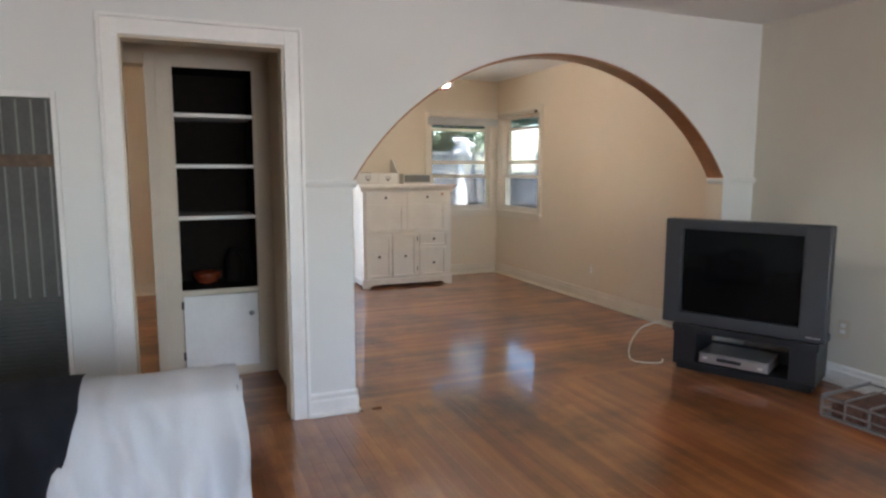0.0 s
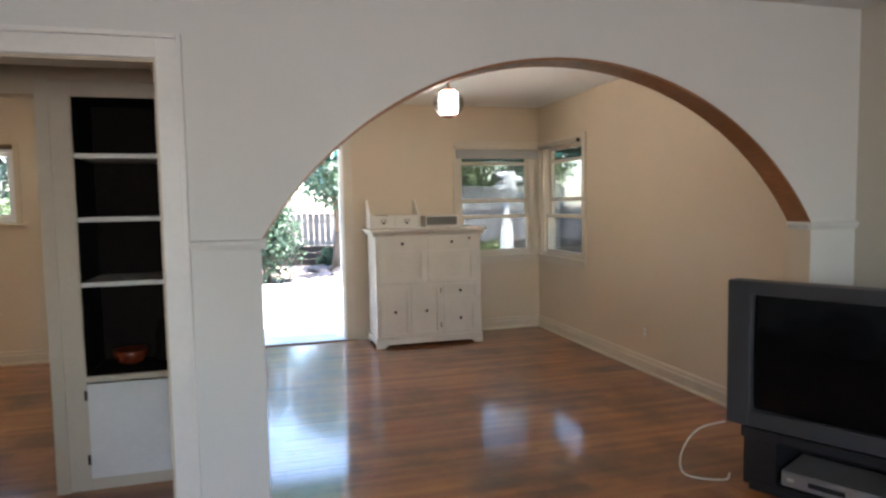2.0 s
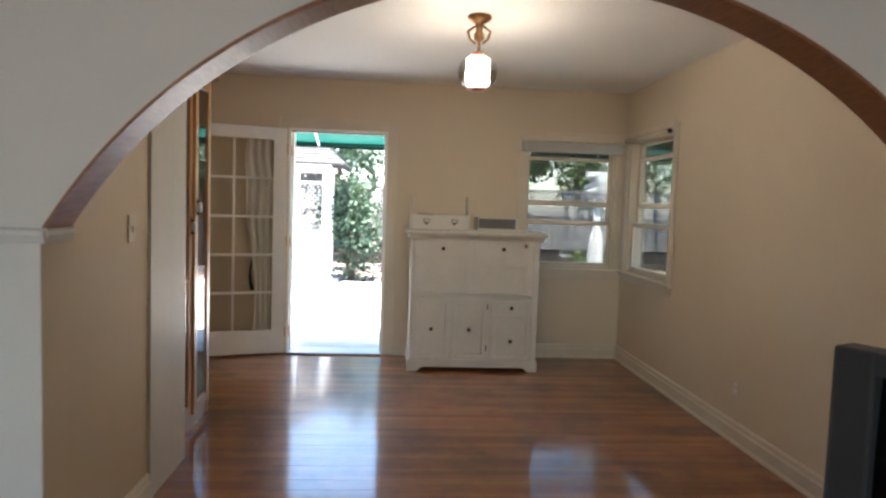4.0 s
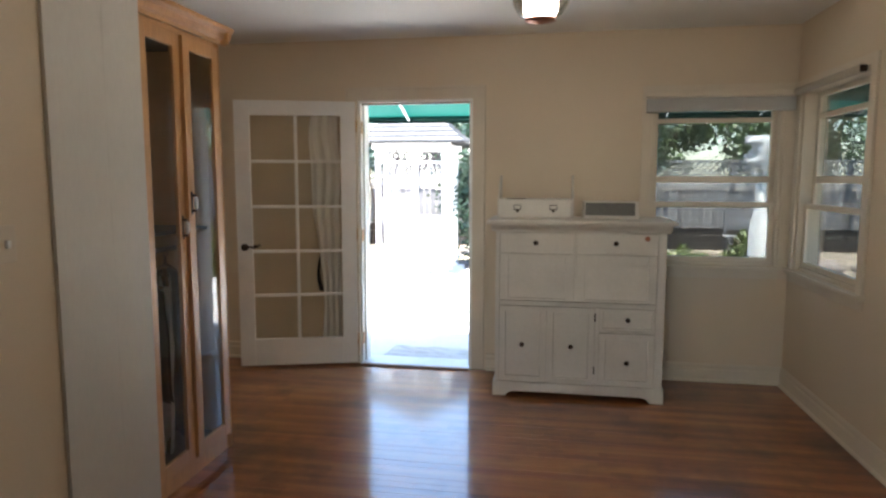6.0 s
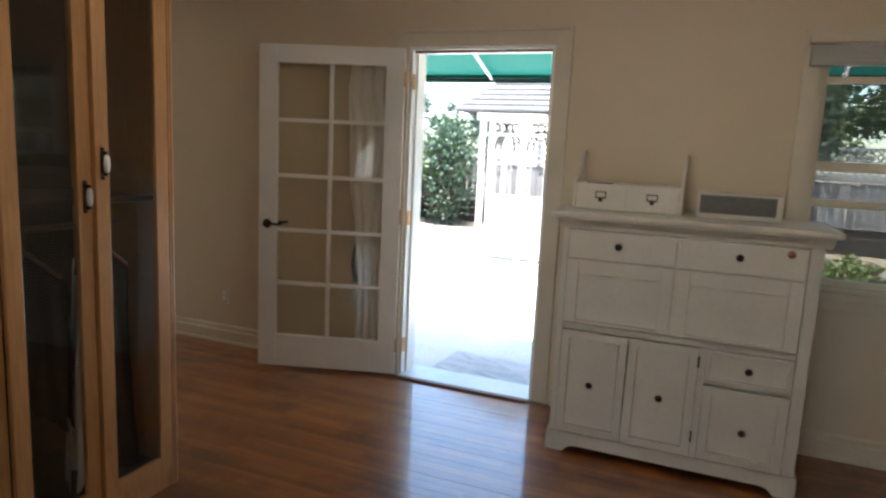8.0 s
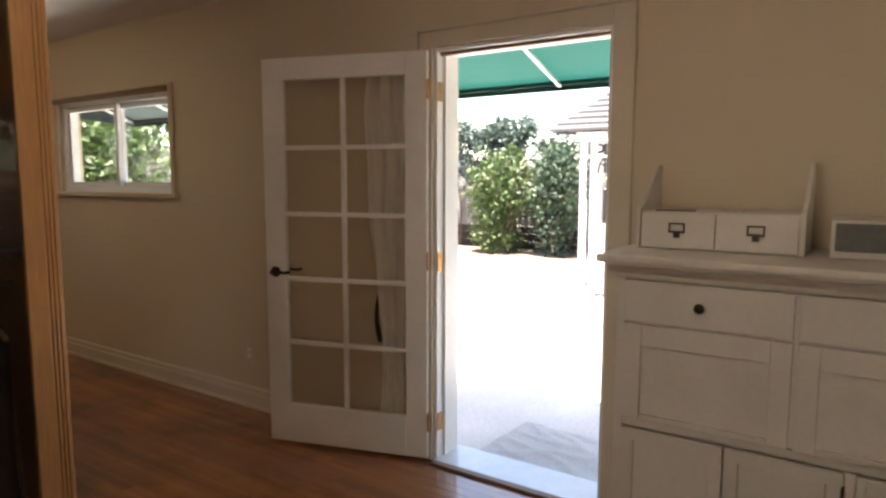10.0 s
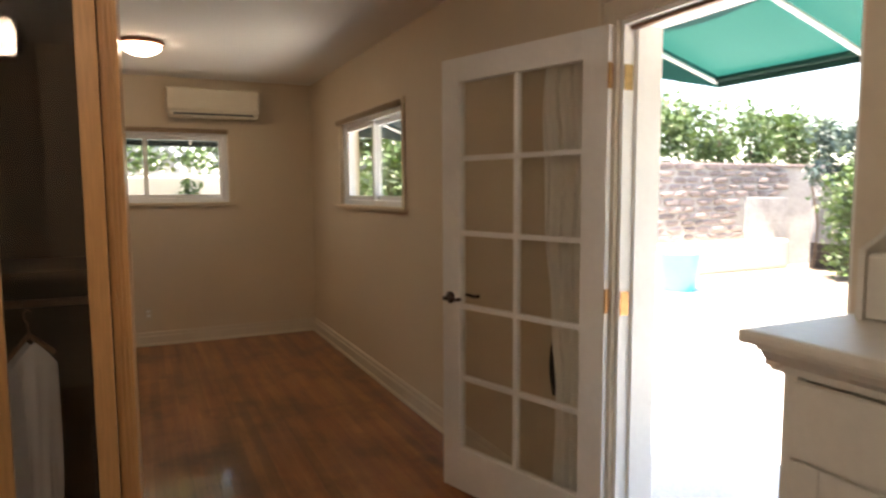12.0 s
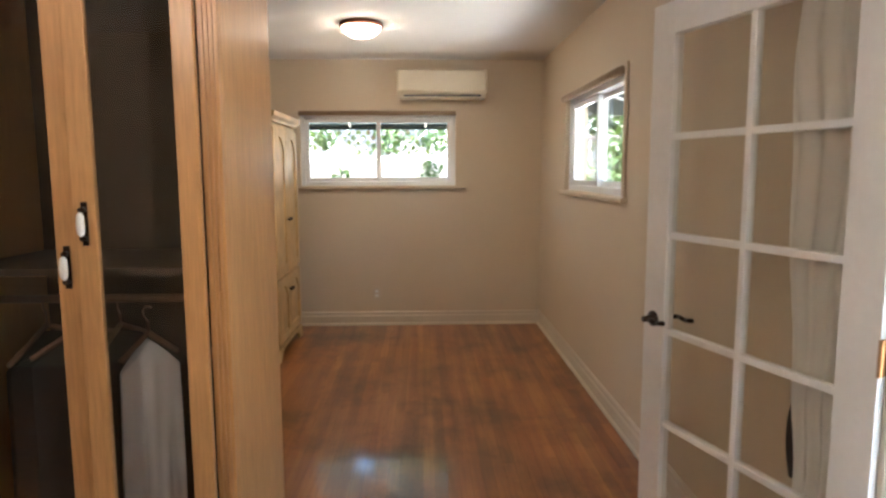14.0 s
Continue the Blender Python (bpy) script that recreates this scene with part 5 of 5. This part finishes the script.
def shrub(x, y, rx, ry, top, n, size, material, label, seed, name="shrub", low=0.1):
    rng = random.Random(seed)
    s = thing(name, pose(x, y, GZ - 0.06), label, "shrub")
    st = bmesh.new()
    for i in range(6):
        a = i * 1.05 + 0.3
        rod(st, [(0.05 * math.cos(a), 0.05 * math.sin(a), 0), (rx * 0.3 * math.cos(a), ry * 0.3 * math.sin(a), top * 0.45), (rx * 0.6 * math.cos(a), ry * 0.6 * math.sin(a), top * 0.8)], 0.018, 6)
    part("stem", st, BARK, s)
    part("foliage", leaves(bmesh.new(), clumps(rng, 26, 0, 0, (top + low) / 2, rx * 0.8, ry * 0.8, (top - low) / 2 * 0.85, 0.18 * top, 0.30 * top), n, size, rng), material, s, "many small leaves")


def tree(x, y, height, spread, crown_z, n, size, material, label, seed):
    rng = random.Random(seed)
    t = thing("tree", pose(x, y, GZ - 0.06), label, "tree", "garden trees")
    tk = bmesh.new()
    tube(tk, (0, 0, 0), (0.08, 0.02, crown_z * 0.5), 0.15, 0.11)
    tube(tk, (0.08, 0.02, crown_z * 0.5), (0.02, 0.05, crown_z), 0.11, 0.07)
    cl = clumps(rng, 30, 0, 0, crown_z + (height - crown_z) * 0.45, spread, spread, (height - crown_z) * 0.5, 0.35, 0.75)
    for c in cl[:9]:
        tube(tk, (0.04, 0.03, crown_z * rng.uniform(0.65, 1)), c[:3], 0.055, 0.015, 7)
    part("trunk", tk, BARK, t, "tapered trunk with limbs", True)
    part("crown", leaves(bmesh.new(), cl, n, size, rng), material, t, "uneven leafy crown")


shrub(1.40, 14.35, 0.44, 0.42, 1.95, 4600, 0.055, LEAF_B, "dense dark green shrub at the patio's edge", 3)
shrub(-2.35, 17.1, 0.75, 0.45, 2.15, 3800, 0.055, LEAF_B, "leafy green shrub beside the gazebo", 4)
shrub(-3.45, 17.0, 0.85, 0.45, 2.1, 4200, 0.055, LEAF_A, "tall loose shrub before the garden fence", 10)
shrub(4.6, 12.4, 0.55, 0.45, 0.55, 1400, 0.05, LEAF_C, "low yellow-green shrub in the garden bed", 5)
shrub(6.3, 14.6, 0.7, 0.5, 0.65, 1600, 0.055, LEAF_C, "loose yellow-green shrub before the fence", 6)
shrub(7.6, 10.6, 0.8, 0.8, 1.2, 2600, 0.055, LEAF_B, "dark green shrub east of the house", 7)
shrub(3.2, 16.9, 0.9, 0.4, 0.5, 1500, 0.06, LEAF_B, "dark green shrub along the fence", 8)
tree(0.5, 19.9, 4.6, 1.3, 1.7, 5000, 0.085, LEAF_B, "dark leafy tree behind the gazebo", 10)
tree(3.95, 16.7, 4.6, 1.35, 2.1, 5200, 0.075, LEAF_B, "spreading dark leafy tree before the garden fence", 19)
tree(4.9, 19.6, 5.6, 1.9, 2.1, 7000, 0.085, LEAF_A, "broad leafy tree behind the fence", 11)
tree(3.0, 15.8, 4.4, 1.95, 1.9, 9000, 0.08, LEAF_B, "dark leafy tree spreading over the flagstones", 12)
tree(8.4, 19.2, 5.2, 2.0, 1.9, 6000, 0.09, LEAF_A, "broad leafy tree behind the fence", 13)
tree(11.5, 14.0, 5.4, 2.2, 1.9, 6500, 0.09, LEAF_B, "dark leafy tree beyond the east fence", 14)
tree(10.8, 9.2, 5.0, 2.0, 1.8, 5500, 0.09, LEAF_A, "leafy tree beyond the east fence", 15)
tree(-9.0, 15.5, 5.2, 2.0, 2.2, 5000, 0.09, LEAF_A, "leafy tree behind the stone wall", 17)
tree(-9.2, 5.5, 5.0, 1.9, 2.2, 4500, 0.09, LEAF_C, "leafy tree beyond the side yard wall", 18)
rng = random.Random(21)
hd = thing("hedge", pose(-6.45, 14.2, 1.9), "unclipped green hedge above the stone wall", "hedge")
part("foliage", leaves(bmesh.new(), [(rng.uniform(-0.35, 0.35), -5.6 + 11.2 * i / 69, rng.uniform(0.15, 1.05), rng.uniform(0.3, 0.5)) for i in range(70)], 16000, 0.065, rng), LEAF_A, hd)
for i in range(12):
    part("stem", tube(bmesh.new(), (rng.uniform(-0.1, 0.1), -5.2 + i * 0.95, 0.0), (rng.uniform(-0.2, 0.2), -5.2 + i * 0.95, 0.8), 0.03, 0.015, 7), BARK, hd)
vn = thing("vine", pose(-5.55, 5.7, 1.7), "climbing vine hanging over the side yard wall", "vine")
part("foliage", leaves(bmesh.new(), [(rng.uniform(-0.1, 0.25), rng.uniform(-2.4, 2.6), rng.uniform(0.12, 0.7) if i > 8 else rng.uniform(-0.45, 0.1), rng.uniform(0.08, 0.22)) for i in range(42)], 1500, 0.05, rng), LEAF_A, vn)
shrub(-4.5, 9.0, 0.9, 0.5, 2.3, 4200, 0.06, LEAF_A, "tall loose shrub outside the office window", 9, low=0.8)

cl = thing("climber", pose(-3.5, 17.75, GZ - 0.06), "blue-green climber spilling over the garden fence", "vine")
part("foliage", leaves(bmesh.new(), [(rng.uniform(-1.9, 2.1), rng.uniform(-0.18, 0.12), rng.uniform(1.45, 2.75), rng.uniform(0.16, 0.34)) for i in range(46)], 7000, 0.06, rng), LEAF_D, cl, "dense blue-green leaves")
for i in range(6):
    x = -1.6 + i * 0.7
    part("stem", rod(bmesh.new(), [(x, 0.1, 0.0), (x + 0.08, 0.05, 0.9), (x - 0.05, 0.0, 1.7), (x + 0.12, -0.05, 2.3)], 0.02, 6), BARK, cl)

# side yard wall with lattice
structure("wall_side_yard", B(-6.05, -5.8, 1.0, 8.6, GZ - 0.06, 1.62, 0.02), STUCCO, "pale stucco side yard wall", "wall")


def lattice_panel(m, length, z0, z1, label):
    p = thing("lattice_panel", m, label, "lattice")
    fr = bmesh.new()
    box(fr, 0, length, -0.02, 0.02, z1, z1 + 0.05)
    box(fr, 0, length, -0.02, 0.02, z0 - 0.04, z0)
    part("rail", fr, LATTICE, p)
    bm = bmesh.new()
    h, step = z1 - z0, 0.13
    n = int(length / step)
    for s in (1, -1):
        for i in range(-int(h / step) - 1, n + 1):
            a = i * step
            p0, p1 = (a, z0), (a + h, z1)
            if p0[0] < 0:
                p0 = (0, z0 - a)
            if p1[0] > length:
                p1 = (length, z0 + length - a)
            if p0[1] >= z1 or p1[1] <= z0:
                continue
            q = [Vector((p0[0], 0.006 * s, p0[1])), Vector((p1[0], 0.006 * s, p1[1]))]
            if s < 0:
                for v in q:
                    v.x = length - v.x
            u = (q[1] - q[0]).normalized()
            w = Vector((-u.z, 0, u.x)) * 0.016
            f = [bm.verts.new(c + Vector((0, o, 0))) for o in (-0.004, 0.004) for c in (q[0] - w, q[1] - w, q[1] + w, q[0] + w)]
            for k in ((0, 1, 2, 3), (7, 6, 5, 4), (0, 4, 5, 1), (2, 6, 7, 3)):
                bm.faces.new([f[x] for x in k])
    part("lattice", bm, LATTICE, p, "crossed weathered strips")["kind"] = "stuff"


lattice_panel(pose(-5.93, 1.0, 0, 0, 0, 90), 7.6, 1.68, 2.25, "weathered lattice on top of the side yard wall")


def fence(m, length, label, lattice):
    f = thing("fence", m, label, "fence")
    me = None
    n = int(length / 0.15)
    rng = random.Random(int(length * 10))
    for i in range(n):
        if me is None:
            b = part("board", B(-0.068, 0.068, -0.01, 0.01, 0.50, 1.36, 0.004), FENCE, f)
            me = b.data
        else:
            b = new("board", me)
            b.parent = f
        b.location = (0.075 + i * 0.15, rng.uniform(-0.006, 0.006), rng.uniform(0, 0.02))
    # added dark boards stand in for the shadow along the fence's foot
    for i in range(3):
        part("foot_shade_board", B(0, length, 0.012, 0.05, i * 0.17, i * 0.17 + 0.165, 0.006), FOOT_SHADE, f, "dark board standing in for shadow at the fence's foot")
    for z in (0.55, 1.12):
        part("rail", B(0, length, 0.012, 0.05, z, z + 0.08), FENCE, f)
    part("cap_rail", B(0, length, -0.03, 0.06, 1.39, 1.43), FENCE, f)
    for i in range(int(length / 2.4) + 1):
        part("post", B(i * 2.4 - 0.045, i * 2.4 + 0.045, 0.052, 0.14, 0, 2.0, 0.004), FENCE, f)


fence(pose(-5.3, 18.0, GZ - 0.06), 15.2, "weathered grey board fence behind the garden", True)
lattice_panel(pose(-5.3, 18.03, GZ - 0.06), 15.2, 1.48, 1.98, "weathered lattice on top of the board fence")
fence(pose(9.8, 18.0, GZ - 0.06, 0, 0, -90), 16.0, "weathered grey board fence east of the house", True)

# rocks along the garden bed
rng = random.Random(5)
for i in range(21):
    bm = bmesh.new()
    bmesh.ops.create_icosphere(bm, subdivisions=2, radius=rng.uniform(0.12, 0.24))
    for v in bm.verts:
        v.co *= 1 + 0.25 * noise.noise(v.co * 7 + Vector((i * 3.1, 0, 0)))
        v.co.z = max(v.co.z * 0.6, -0.05)
    r = mesh_object("rock", bm, STONE, True)
    r.location = (2.9 + i * 0.42 + rng.uniform(-0.1, 0.1) - (8.3 if i > 15 else 0), 14.75 + (1.0 if i > 15 else 0) + rng.uniform(-0.2, 0.25), GZ - 0.01)
    tagged(r, "rounded pale garden rock edging the bed", "rock", "garden rocks")

# rough flagstones laid where the patio ends
rng = random.Random(77)
for i in range(46):
    cx, cy = rng.uniform(0.75, 3.7), rng.uniform(13.95, 15.9)
    n, r0 = rng.randrange(5, 8), rng.uniform(0.13, 0.27)
    bm = bmesh.new()
    ring = [Vector((r0 * rng.uniform(0.75, 1.2) * math.cos(6.283 * k / n) * 1.3, r0 * rng.uniform(0.75, 1.2) * math.sin(6.283 * k / n), 0)) for k in range(n)]
    f = bm.faces.new([bm.verts.new(v) for v in ring])
    for v in {v for g in bmesh.ops.extrude_face_region(bm, geom=[f])["geom"] if isinstance(g, bmesh.types.BMVert) for v in (g,)}:
        v.co = Vector((v.co.x * 0.93, v.co.y * 0.93, 0.055 + 0.02 * noise.noise((v.co.x * 9, v.co.y * 9, i))))
    bmesh.ops.recalc_face_normals(bm, faces=bm.faces[:])
    o = mesh_object("flagstone", bm, STONE)
    o.location = (cx, cy, GZ - 0.065)
    o.rotation_euler = (0, 0, rng.uniform(0, 6.28))
    tagged(o, "rough grey flagstone lying in dry soil", "flagstone", "garden flagstones")
for i in range(7):
    bm = bmesh.new()
    bmesh.ops.create_icosphere(bm, subdivisions=2, radius=rng.uniform(0.13, 0.22))
    for v in bm.verts:
        v.co *= 1 + 0.28 * noise.noise(v.co * 7 + Vector((i * 4.3, 1, 0)))
        v.co.z = max(v.co.z * 0.65, -0.05)
    r = mesh_object("rock", bm, STONE, True)
    r.location = (1.85 + i * 0.19 + rng.uniform(-0.05, 0.05), 16.25 + rng.uniform(-0.25, 0.2), GZ - 0.01)
    tagged(r, "rounded pale garden rock edging the bed", "rock", "garden rocks")

bn = thing("garden_bench", pose(6.2, 16.4, GZ - 0.06), "dark wooden garden bench before the fence", "bench")
for k in range(4):
    part("seat_slat", B(0, 1.3, k * 0.11, 0.09 + k * 0.11, 0.42, 0.45, 0.004), FENCE, bn)
for k in range(3):
    part("back_slat", B(0, 1.3, 0.45, 0.475, 0.55 + k * 0.13, 0.65 + k * 0.13, 0.004), FENCE, bn)
for x in (0.05, 1.2):
    for y in (0.02, 0.42):
        part("leg", B(x, x + 0.06, y, y + 0.06, 0, 0.419 if y < 0.2 else 0.95, 0.004), FENCE, bn)


def gazebo():
    g = thing("gazebo", pose(-0.04, 12.8, GZ - 0.06), "small white gazebo with mauve fretwork and a shingled hip roof", "gazebo")
    W, D, ez = 1.08, 1.15, 2.07
    part("floor_slab", B(-0.15, W + 0.15, -0.15, D + 0.15, 0, 0.07, 0.01), CONCRETE, g)
    bays = ((0.0, 0.14), (0.14, 0.61), (0.61, 1.08))
    cols = [(0, 0), (0.14, 0), (0.61, 0), (W, 0), (0, D), (W, D), (0, D / 2), (W, D / 2)]
    for x, y in cols:
        part("post", B(x - 0.04, x + 0.04, y - 0.04, y + 0.04, 0.07, ez, 0.006), GAZWHITE, g)
    for x0, x1 in bays[1:]:
        part("low_panel", B(x0 + 0.041, x1 - 0.041, -0.015, 0.015, 0.12, 1.02, 0.004), GAZWHITE, g, "white low panel")
    for y in (0, D):
        part("beam", B(-0.1, W + 0.1, y - 0.035, y + 0.035, ez, ez + 0.10, 0.006), GAZWHITE, g)
        part("frieze_rail", B(0.05, W - 0.05, y - 0.02, y + 0.02, ez - 0.22, ez - 0.19, 0.004), GAZWHITE, g)
    for x in (0, W):
        part("beam", B(x - 0.035, x + 0.035, 0.036, D - 0.036, ez, ez + 0.10, 0.006), GAZWHITE, g)
    # open scroll frieze: a row of rings
    for i in range(10):
        x = 0.20 + i * 0.092
        if min(abs(x - c[0]) for c in cols[:4]) < 0.05:
            continue
        bm = bmesh.new()
        pts = [(x + 0.045 * math.cos(a * math.pi / 6), 0, ez - 0.105 + 0.05 * math.sin(a * math.pi / 6)) for a in range(13)]
        rod(bm, pts, 0.014, 6)
        part("frieze_ring", bm, GAZDARK, g)
    # arched brackets between the posts
    for x0, x1 in ((a + 0.05, b - 0.05) for a, b in bays[1:]):
        for s in (0.0, 0.09):
            bm = bmesh.new()
            c, r = (x0 + x1) / 2, (x1 - x0) / 2 - s
            pts = [(c + r * math.cos(math.pi * i / 14), 0, ez - 0.42 + (0.27 - s * 0.5) * math.sin(math.pi * i / 14)) for i in range(15)]
            rod(bm, pts, 0.013, 6)
            part("arch_bracket", bm, GAZDARK, g)
        for i in range(1, 7):
            bm = bmesh.new()
            a = math.pi * i / 7
            c, r = (x0 + x1) / 2, (x1 - x0) / 2
            tube(bm, (c + (r - 0.09) * math.cos(a), 0, ez - 0.42 + 0.225 * math.sin(a)), (c + r * math.cos(a), 0, ez - 0.42 + 0.27 * math.sin(a)), 0.010, None, 6)
            part("spindle", bm, GAZDARK, g)
    # scroll brackets in the narrow bay
    for k in range(4):
        z = ez - 0.30 - k * 0.13
        bm = bmesh.new()
        rod(bm, [(0.07 + 0.035 * math.cos(i * math.pi / 5), 0, z + 0.05 * math.sin(i * math.pi / 5)) for i in range(11)], 0.013, 6)
        part("scroll", bm, GAZDARK, g)
    # hip roof in shingle courses
    apex, n = 2.95, 10
    for i in range(n):
        t0, t1 = i / n, (i + 1) / n
        bm = bmesh.new()
        e = 0.35
        z0, z1 = ez + 0.10 + (apex - ez - 0.10) * t0, ez + 0.10 + (apex - ez - 0.10) * t1

        def corner(t, lift):
            return [Vector((W / 2 + sx * (W / 2 + e) * (1 - t), D / 2 + sy * (D / 2 + e) * (1 - t), lift)) for sx, sy in ((-1, -1), (1, -1), (1, 1), (-1, 1))]
        lo, hi, lo2 = corner(t0, z0 + 0.03), corner(t1 + 0.0, z1), corner(t0, z0)
        a, b, c = [bm.verts.new(v) for v in lo], [bm.verts.new(v) for v in hi], [bm.verts.new(v) for v in lo2]
        for q in range(4):
            bm.faces.new((a[q], a[(q + 1) % 4], b[(q + 1) % 4], b[q]))
            bm.faces.new((c[q], c[(q + 1) % 4], a[(q + 1) % 4], a[q]))
        part("shingle_course", bm, SHINGLE, g)


gazebo()

# white post with cloth tied round it, close outside the corner window
ps = thing("garden_post", pose(4.73, 9.4, GZ - 0.06), "sunlit white post with white cloth tied round its top", "post")
part("pole", lathe(bmesh.new(), [(0.10, 0), (0.098, 0.5), (0.088, 1.18), (0.045, 1.34), (0.042, 1.92)], (0, 0, 0), 14), GAZWHITE, ps, "", True)
bm = noisy_sheet(bmesh.new(), lambda u, v: Vector(((0.070 + 0.075 * noise.noise((math.cos(6.283 * u) * 1.6, math.sin(6.283 * u) * 1.6, v * 3 + 2)) ** 2 * 4 + 0.03 * math.sin(3.1416 * v)) * math.cos(6.283 * u) * 1.15 + 0.02, (0.070 + 0.03 * math.sin(3.1416 * v)) * math.sin(6.283 * u), 1.66 + 0.36 * v + 0.06 * math.sin(12.566 * u) * (1 - v))), 30, 14)
part("cloth", bm, CLOTH, ps, "tied white cloth", True)

tb = thing("tub", pose(-4.1, 13.25, GZ - 0.012), "teal plastic tub on the sunny patio", "tub")
part("body", lathe(bmesh.new(), [(0.24, 0), (0.27, 0.02), (0.33, 0.56), (0.36, 0.58), (0.36, 0.61), (0.31, 0.61), (0.30, 0.56), (0.25, 0.05)], (0, 0, 0), 28), TEAL, tb, "", True)
part("rim_band", lathe(bmesh.new(), [(0.365, 0.585), (0.37, 0.6), (0.365, 0.612), (0.361, 0.6)], (0, 0, 0), 28), PORCELAIN, tb, "", True)
for i, (x, y, s) in enumerate(((-2.50, 11.70, 0.22), (-2.22, 12.02, 0.13))):
    bm = bmesh.new()
    bmesh.ops.create_icosphere(bm, subdivisions=2, radius=s)
    for v in bm.verts:
        v.co *= 1 + 0.3 * noise.noise(v.co * 6 + Vector((i * 5.1, 2, 0)))
        v.co.z = max(v.co.z * 0.35, -0.02)
    r = mesh_object("flat_stone", bm, STONE, True)
    r.location = (x, y, GZ)
    tagged(r, "flat reddish stone lying on the patio", "stone", "patio stones")

# ---- pieces: stone wall, floor boards ----
rng = random.Random(31)
sw = structure("wall_stone", B(-6.15, -5.85, 8.6, 19.5, GZ - 0.06, 1.86, 0.02), MORTAR, "retaining wall of reddish field stones", "wall")
structure("wall_stone_base", B(-5.84, -5.45, 8.6, 17.6, GZ - 0.06, 0.42, 0.06), STUCCO, "rounded pale ledge at the wall's foot", "ledge")
structure("wall_stone_cap", B(-6.2, -5.8, 8.6, 19.5, 1.865, 1.92, 0.012), STONE, "thin reddish coping on the stone wall", "coping")
structure("wall_stone_patch", B(-5.845, -5.80, 16.75, 17.97, 0.42, 1.26, 0.02), PLASTER, "smooth grey plaster patch on the stone wall", "wall")
stones = []
for k in range(8):
    bm = bmesh.new()
    bmesh.ops.create_cube(bm, size=1.0)
    bmesh.ops.bevel(bm, geom=bm.edges[:], offset=0.2, segments=1, affect="EDGES")
    for v in bm.verts:
        v.co += Vector((0, noise.noise(v.co * 2 + Vector((k * 7.3, 0, 0))), noise.noise(v.co * 2 + Vector((0, k * 5.7, 3))))) * 0.22
    me = bpy.data.meshes.new("stone")
    bm.to_mesh(me)
    bm.free()
    me.materials.append(STONE)
    stones.append(me)
z = 0.47
while z < 1.82:
    h = rng.uniform(0.10, 0.17)
    y = 8.7 + rng.uniform(0, 0.2)
    while y < (17.75 if z > 1.25 else 16.5):
        w = rng.uniform(0.22, 0.52)
        o = new("stone", stones[rng.randrange(8)])
        o.parent = sw
        o.location = (-5.85, y + w / 2, z + h / 2)
        o.scale = (rng.uniform(0.05, 0.12), w * 0.84, h * 0.78)
        o.rotation_euler = (rng.uniform(-0.08, 0.08), 0, 0)
        y += w + 0.01
    z += h + 0.012


def strip_floor(name, x0, x1, y0, y1, along, material, rest_material, label, keep, seed):
    """Oak strips with chamfered long edges; pieces inside the stretch keep=(x0, x1, y0, y1) are parts, the rest one mesh."""
    rng = random.Random(seed)
    base = structure(name, B(x0, x1, y0, y1, -0.1, -0.012), SUBFLOOR, label, "floor")
    w, gap, ch, count = 0.057, 0.0002, 0.0005, 0
    verts, faces = [], []
    (a0, a1), (c0, c1) = ((x0, x1), (y0, y1)) if along == "x" else ((y0, y1), (x0, x1))
    c = c0
    while c < c1 - 0.004:
        d = min(c + w, c1)
        a = a0 - rng.uniform(0, 1.2)
        while a < a1:
            b = a + rng.uniform(0.8, 2.1)
            p, q = max(a, a0) + gap, min(b, a1) - gap
            a = b
            if q - p < 0.03:
                continue
            l, r, t = c + gap, d - gap, rng.uniform(-0.0003, 0.0003)
            v = [(p, l, -0.011), (q, l, -0.011), (q, r, -0.011), (p, r, -0.011), (p, l, t - ch), (q, l, t - ch), (q, r, t - ch), (p, r, t - ch),
                 (p, l + ch, t), (q, l + ch, t), (q, r - ch, t), (p, r - ch, t)]
            if along == "y":
                v = [(y, x, k) for x, y, k in v]
            f = [(0, 1, 5, 4), (1, 2, 6, 5), (2, 3, 7, 6), (3, 0, 4, 7), (4, 5, 9, 8), (6, 7, 11, 10), (8, 9, 10, 11), (5, 6, 10, 9), (7, 4, 8, 11)]
            if along == "y":
                f = [tuple(reversed(k)) for k in f]
            mx, my = (sum(k[i] for k in v) / 12 for i in (0, 1))
            if keep[0] <= mx <= keep[1] and keep[2] <= my <= keep[3] and count < 300:
                me = bpy.data.meshes.new("board")
                me.from_pydata(v, [], f)
                me.materials.append(material)
                o = new("board", me)
                o.parent = base
                count += 1
            else:
                n = len(verts)
                verts += v
                faces += [tuple(i + n for i in k) for k in f]
        c += w
    if faces:
        me = bpy.data.meshes.new("boards")
        me.from_pydata(verts, [], faces)
        me.materials.append(rest_material)
        o = new("boards", me)
        o.parent = base
        o["kind"] = "stuff"


strip_floor("floor_dining", 1.03, XE, YA0, YN0, "x", FLOOR_X, FLOOR_X, "glossy reddish oak strip floor", (0, 9, 0, 9), 41)
strip_floor("floor_office", XW, 1.03, YA1, YN0, "x", FLOOR_X, FLOOR_X, "glossy reddish oak strip floor", (-9, 9, 0, 9), 42)
strip_floor("floor_living", -2.4, XL, -2.5, YA0, "y", FLOOR_Y, FLOOR_XS, "glossy reddish oak strip floor", (0.6, 9, 0.6, 9), 43)
strip_floor("floor_hall", -2.4, 1.03, YA0, YA1, "x", FLOOR_X, FLOOR_X, "oak strip floor in the doorway", (0, 9, 0, 9), 44)
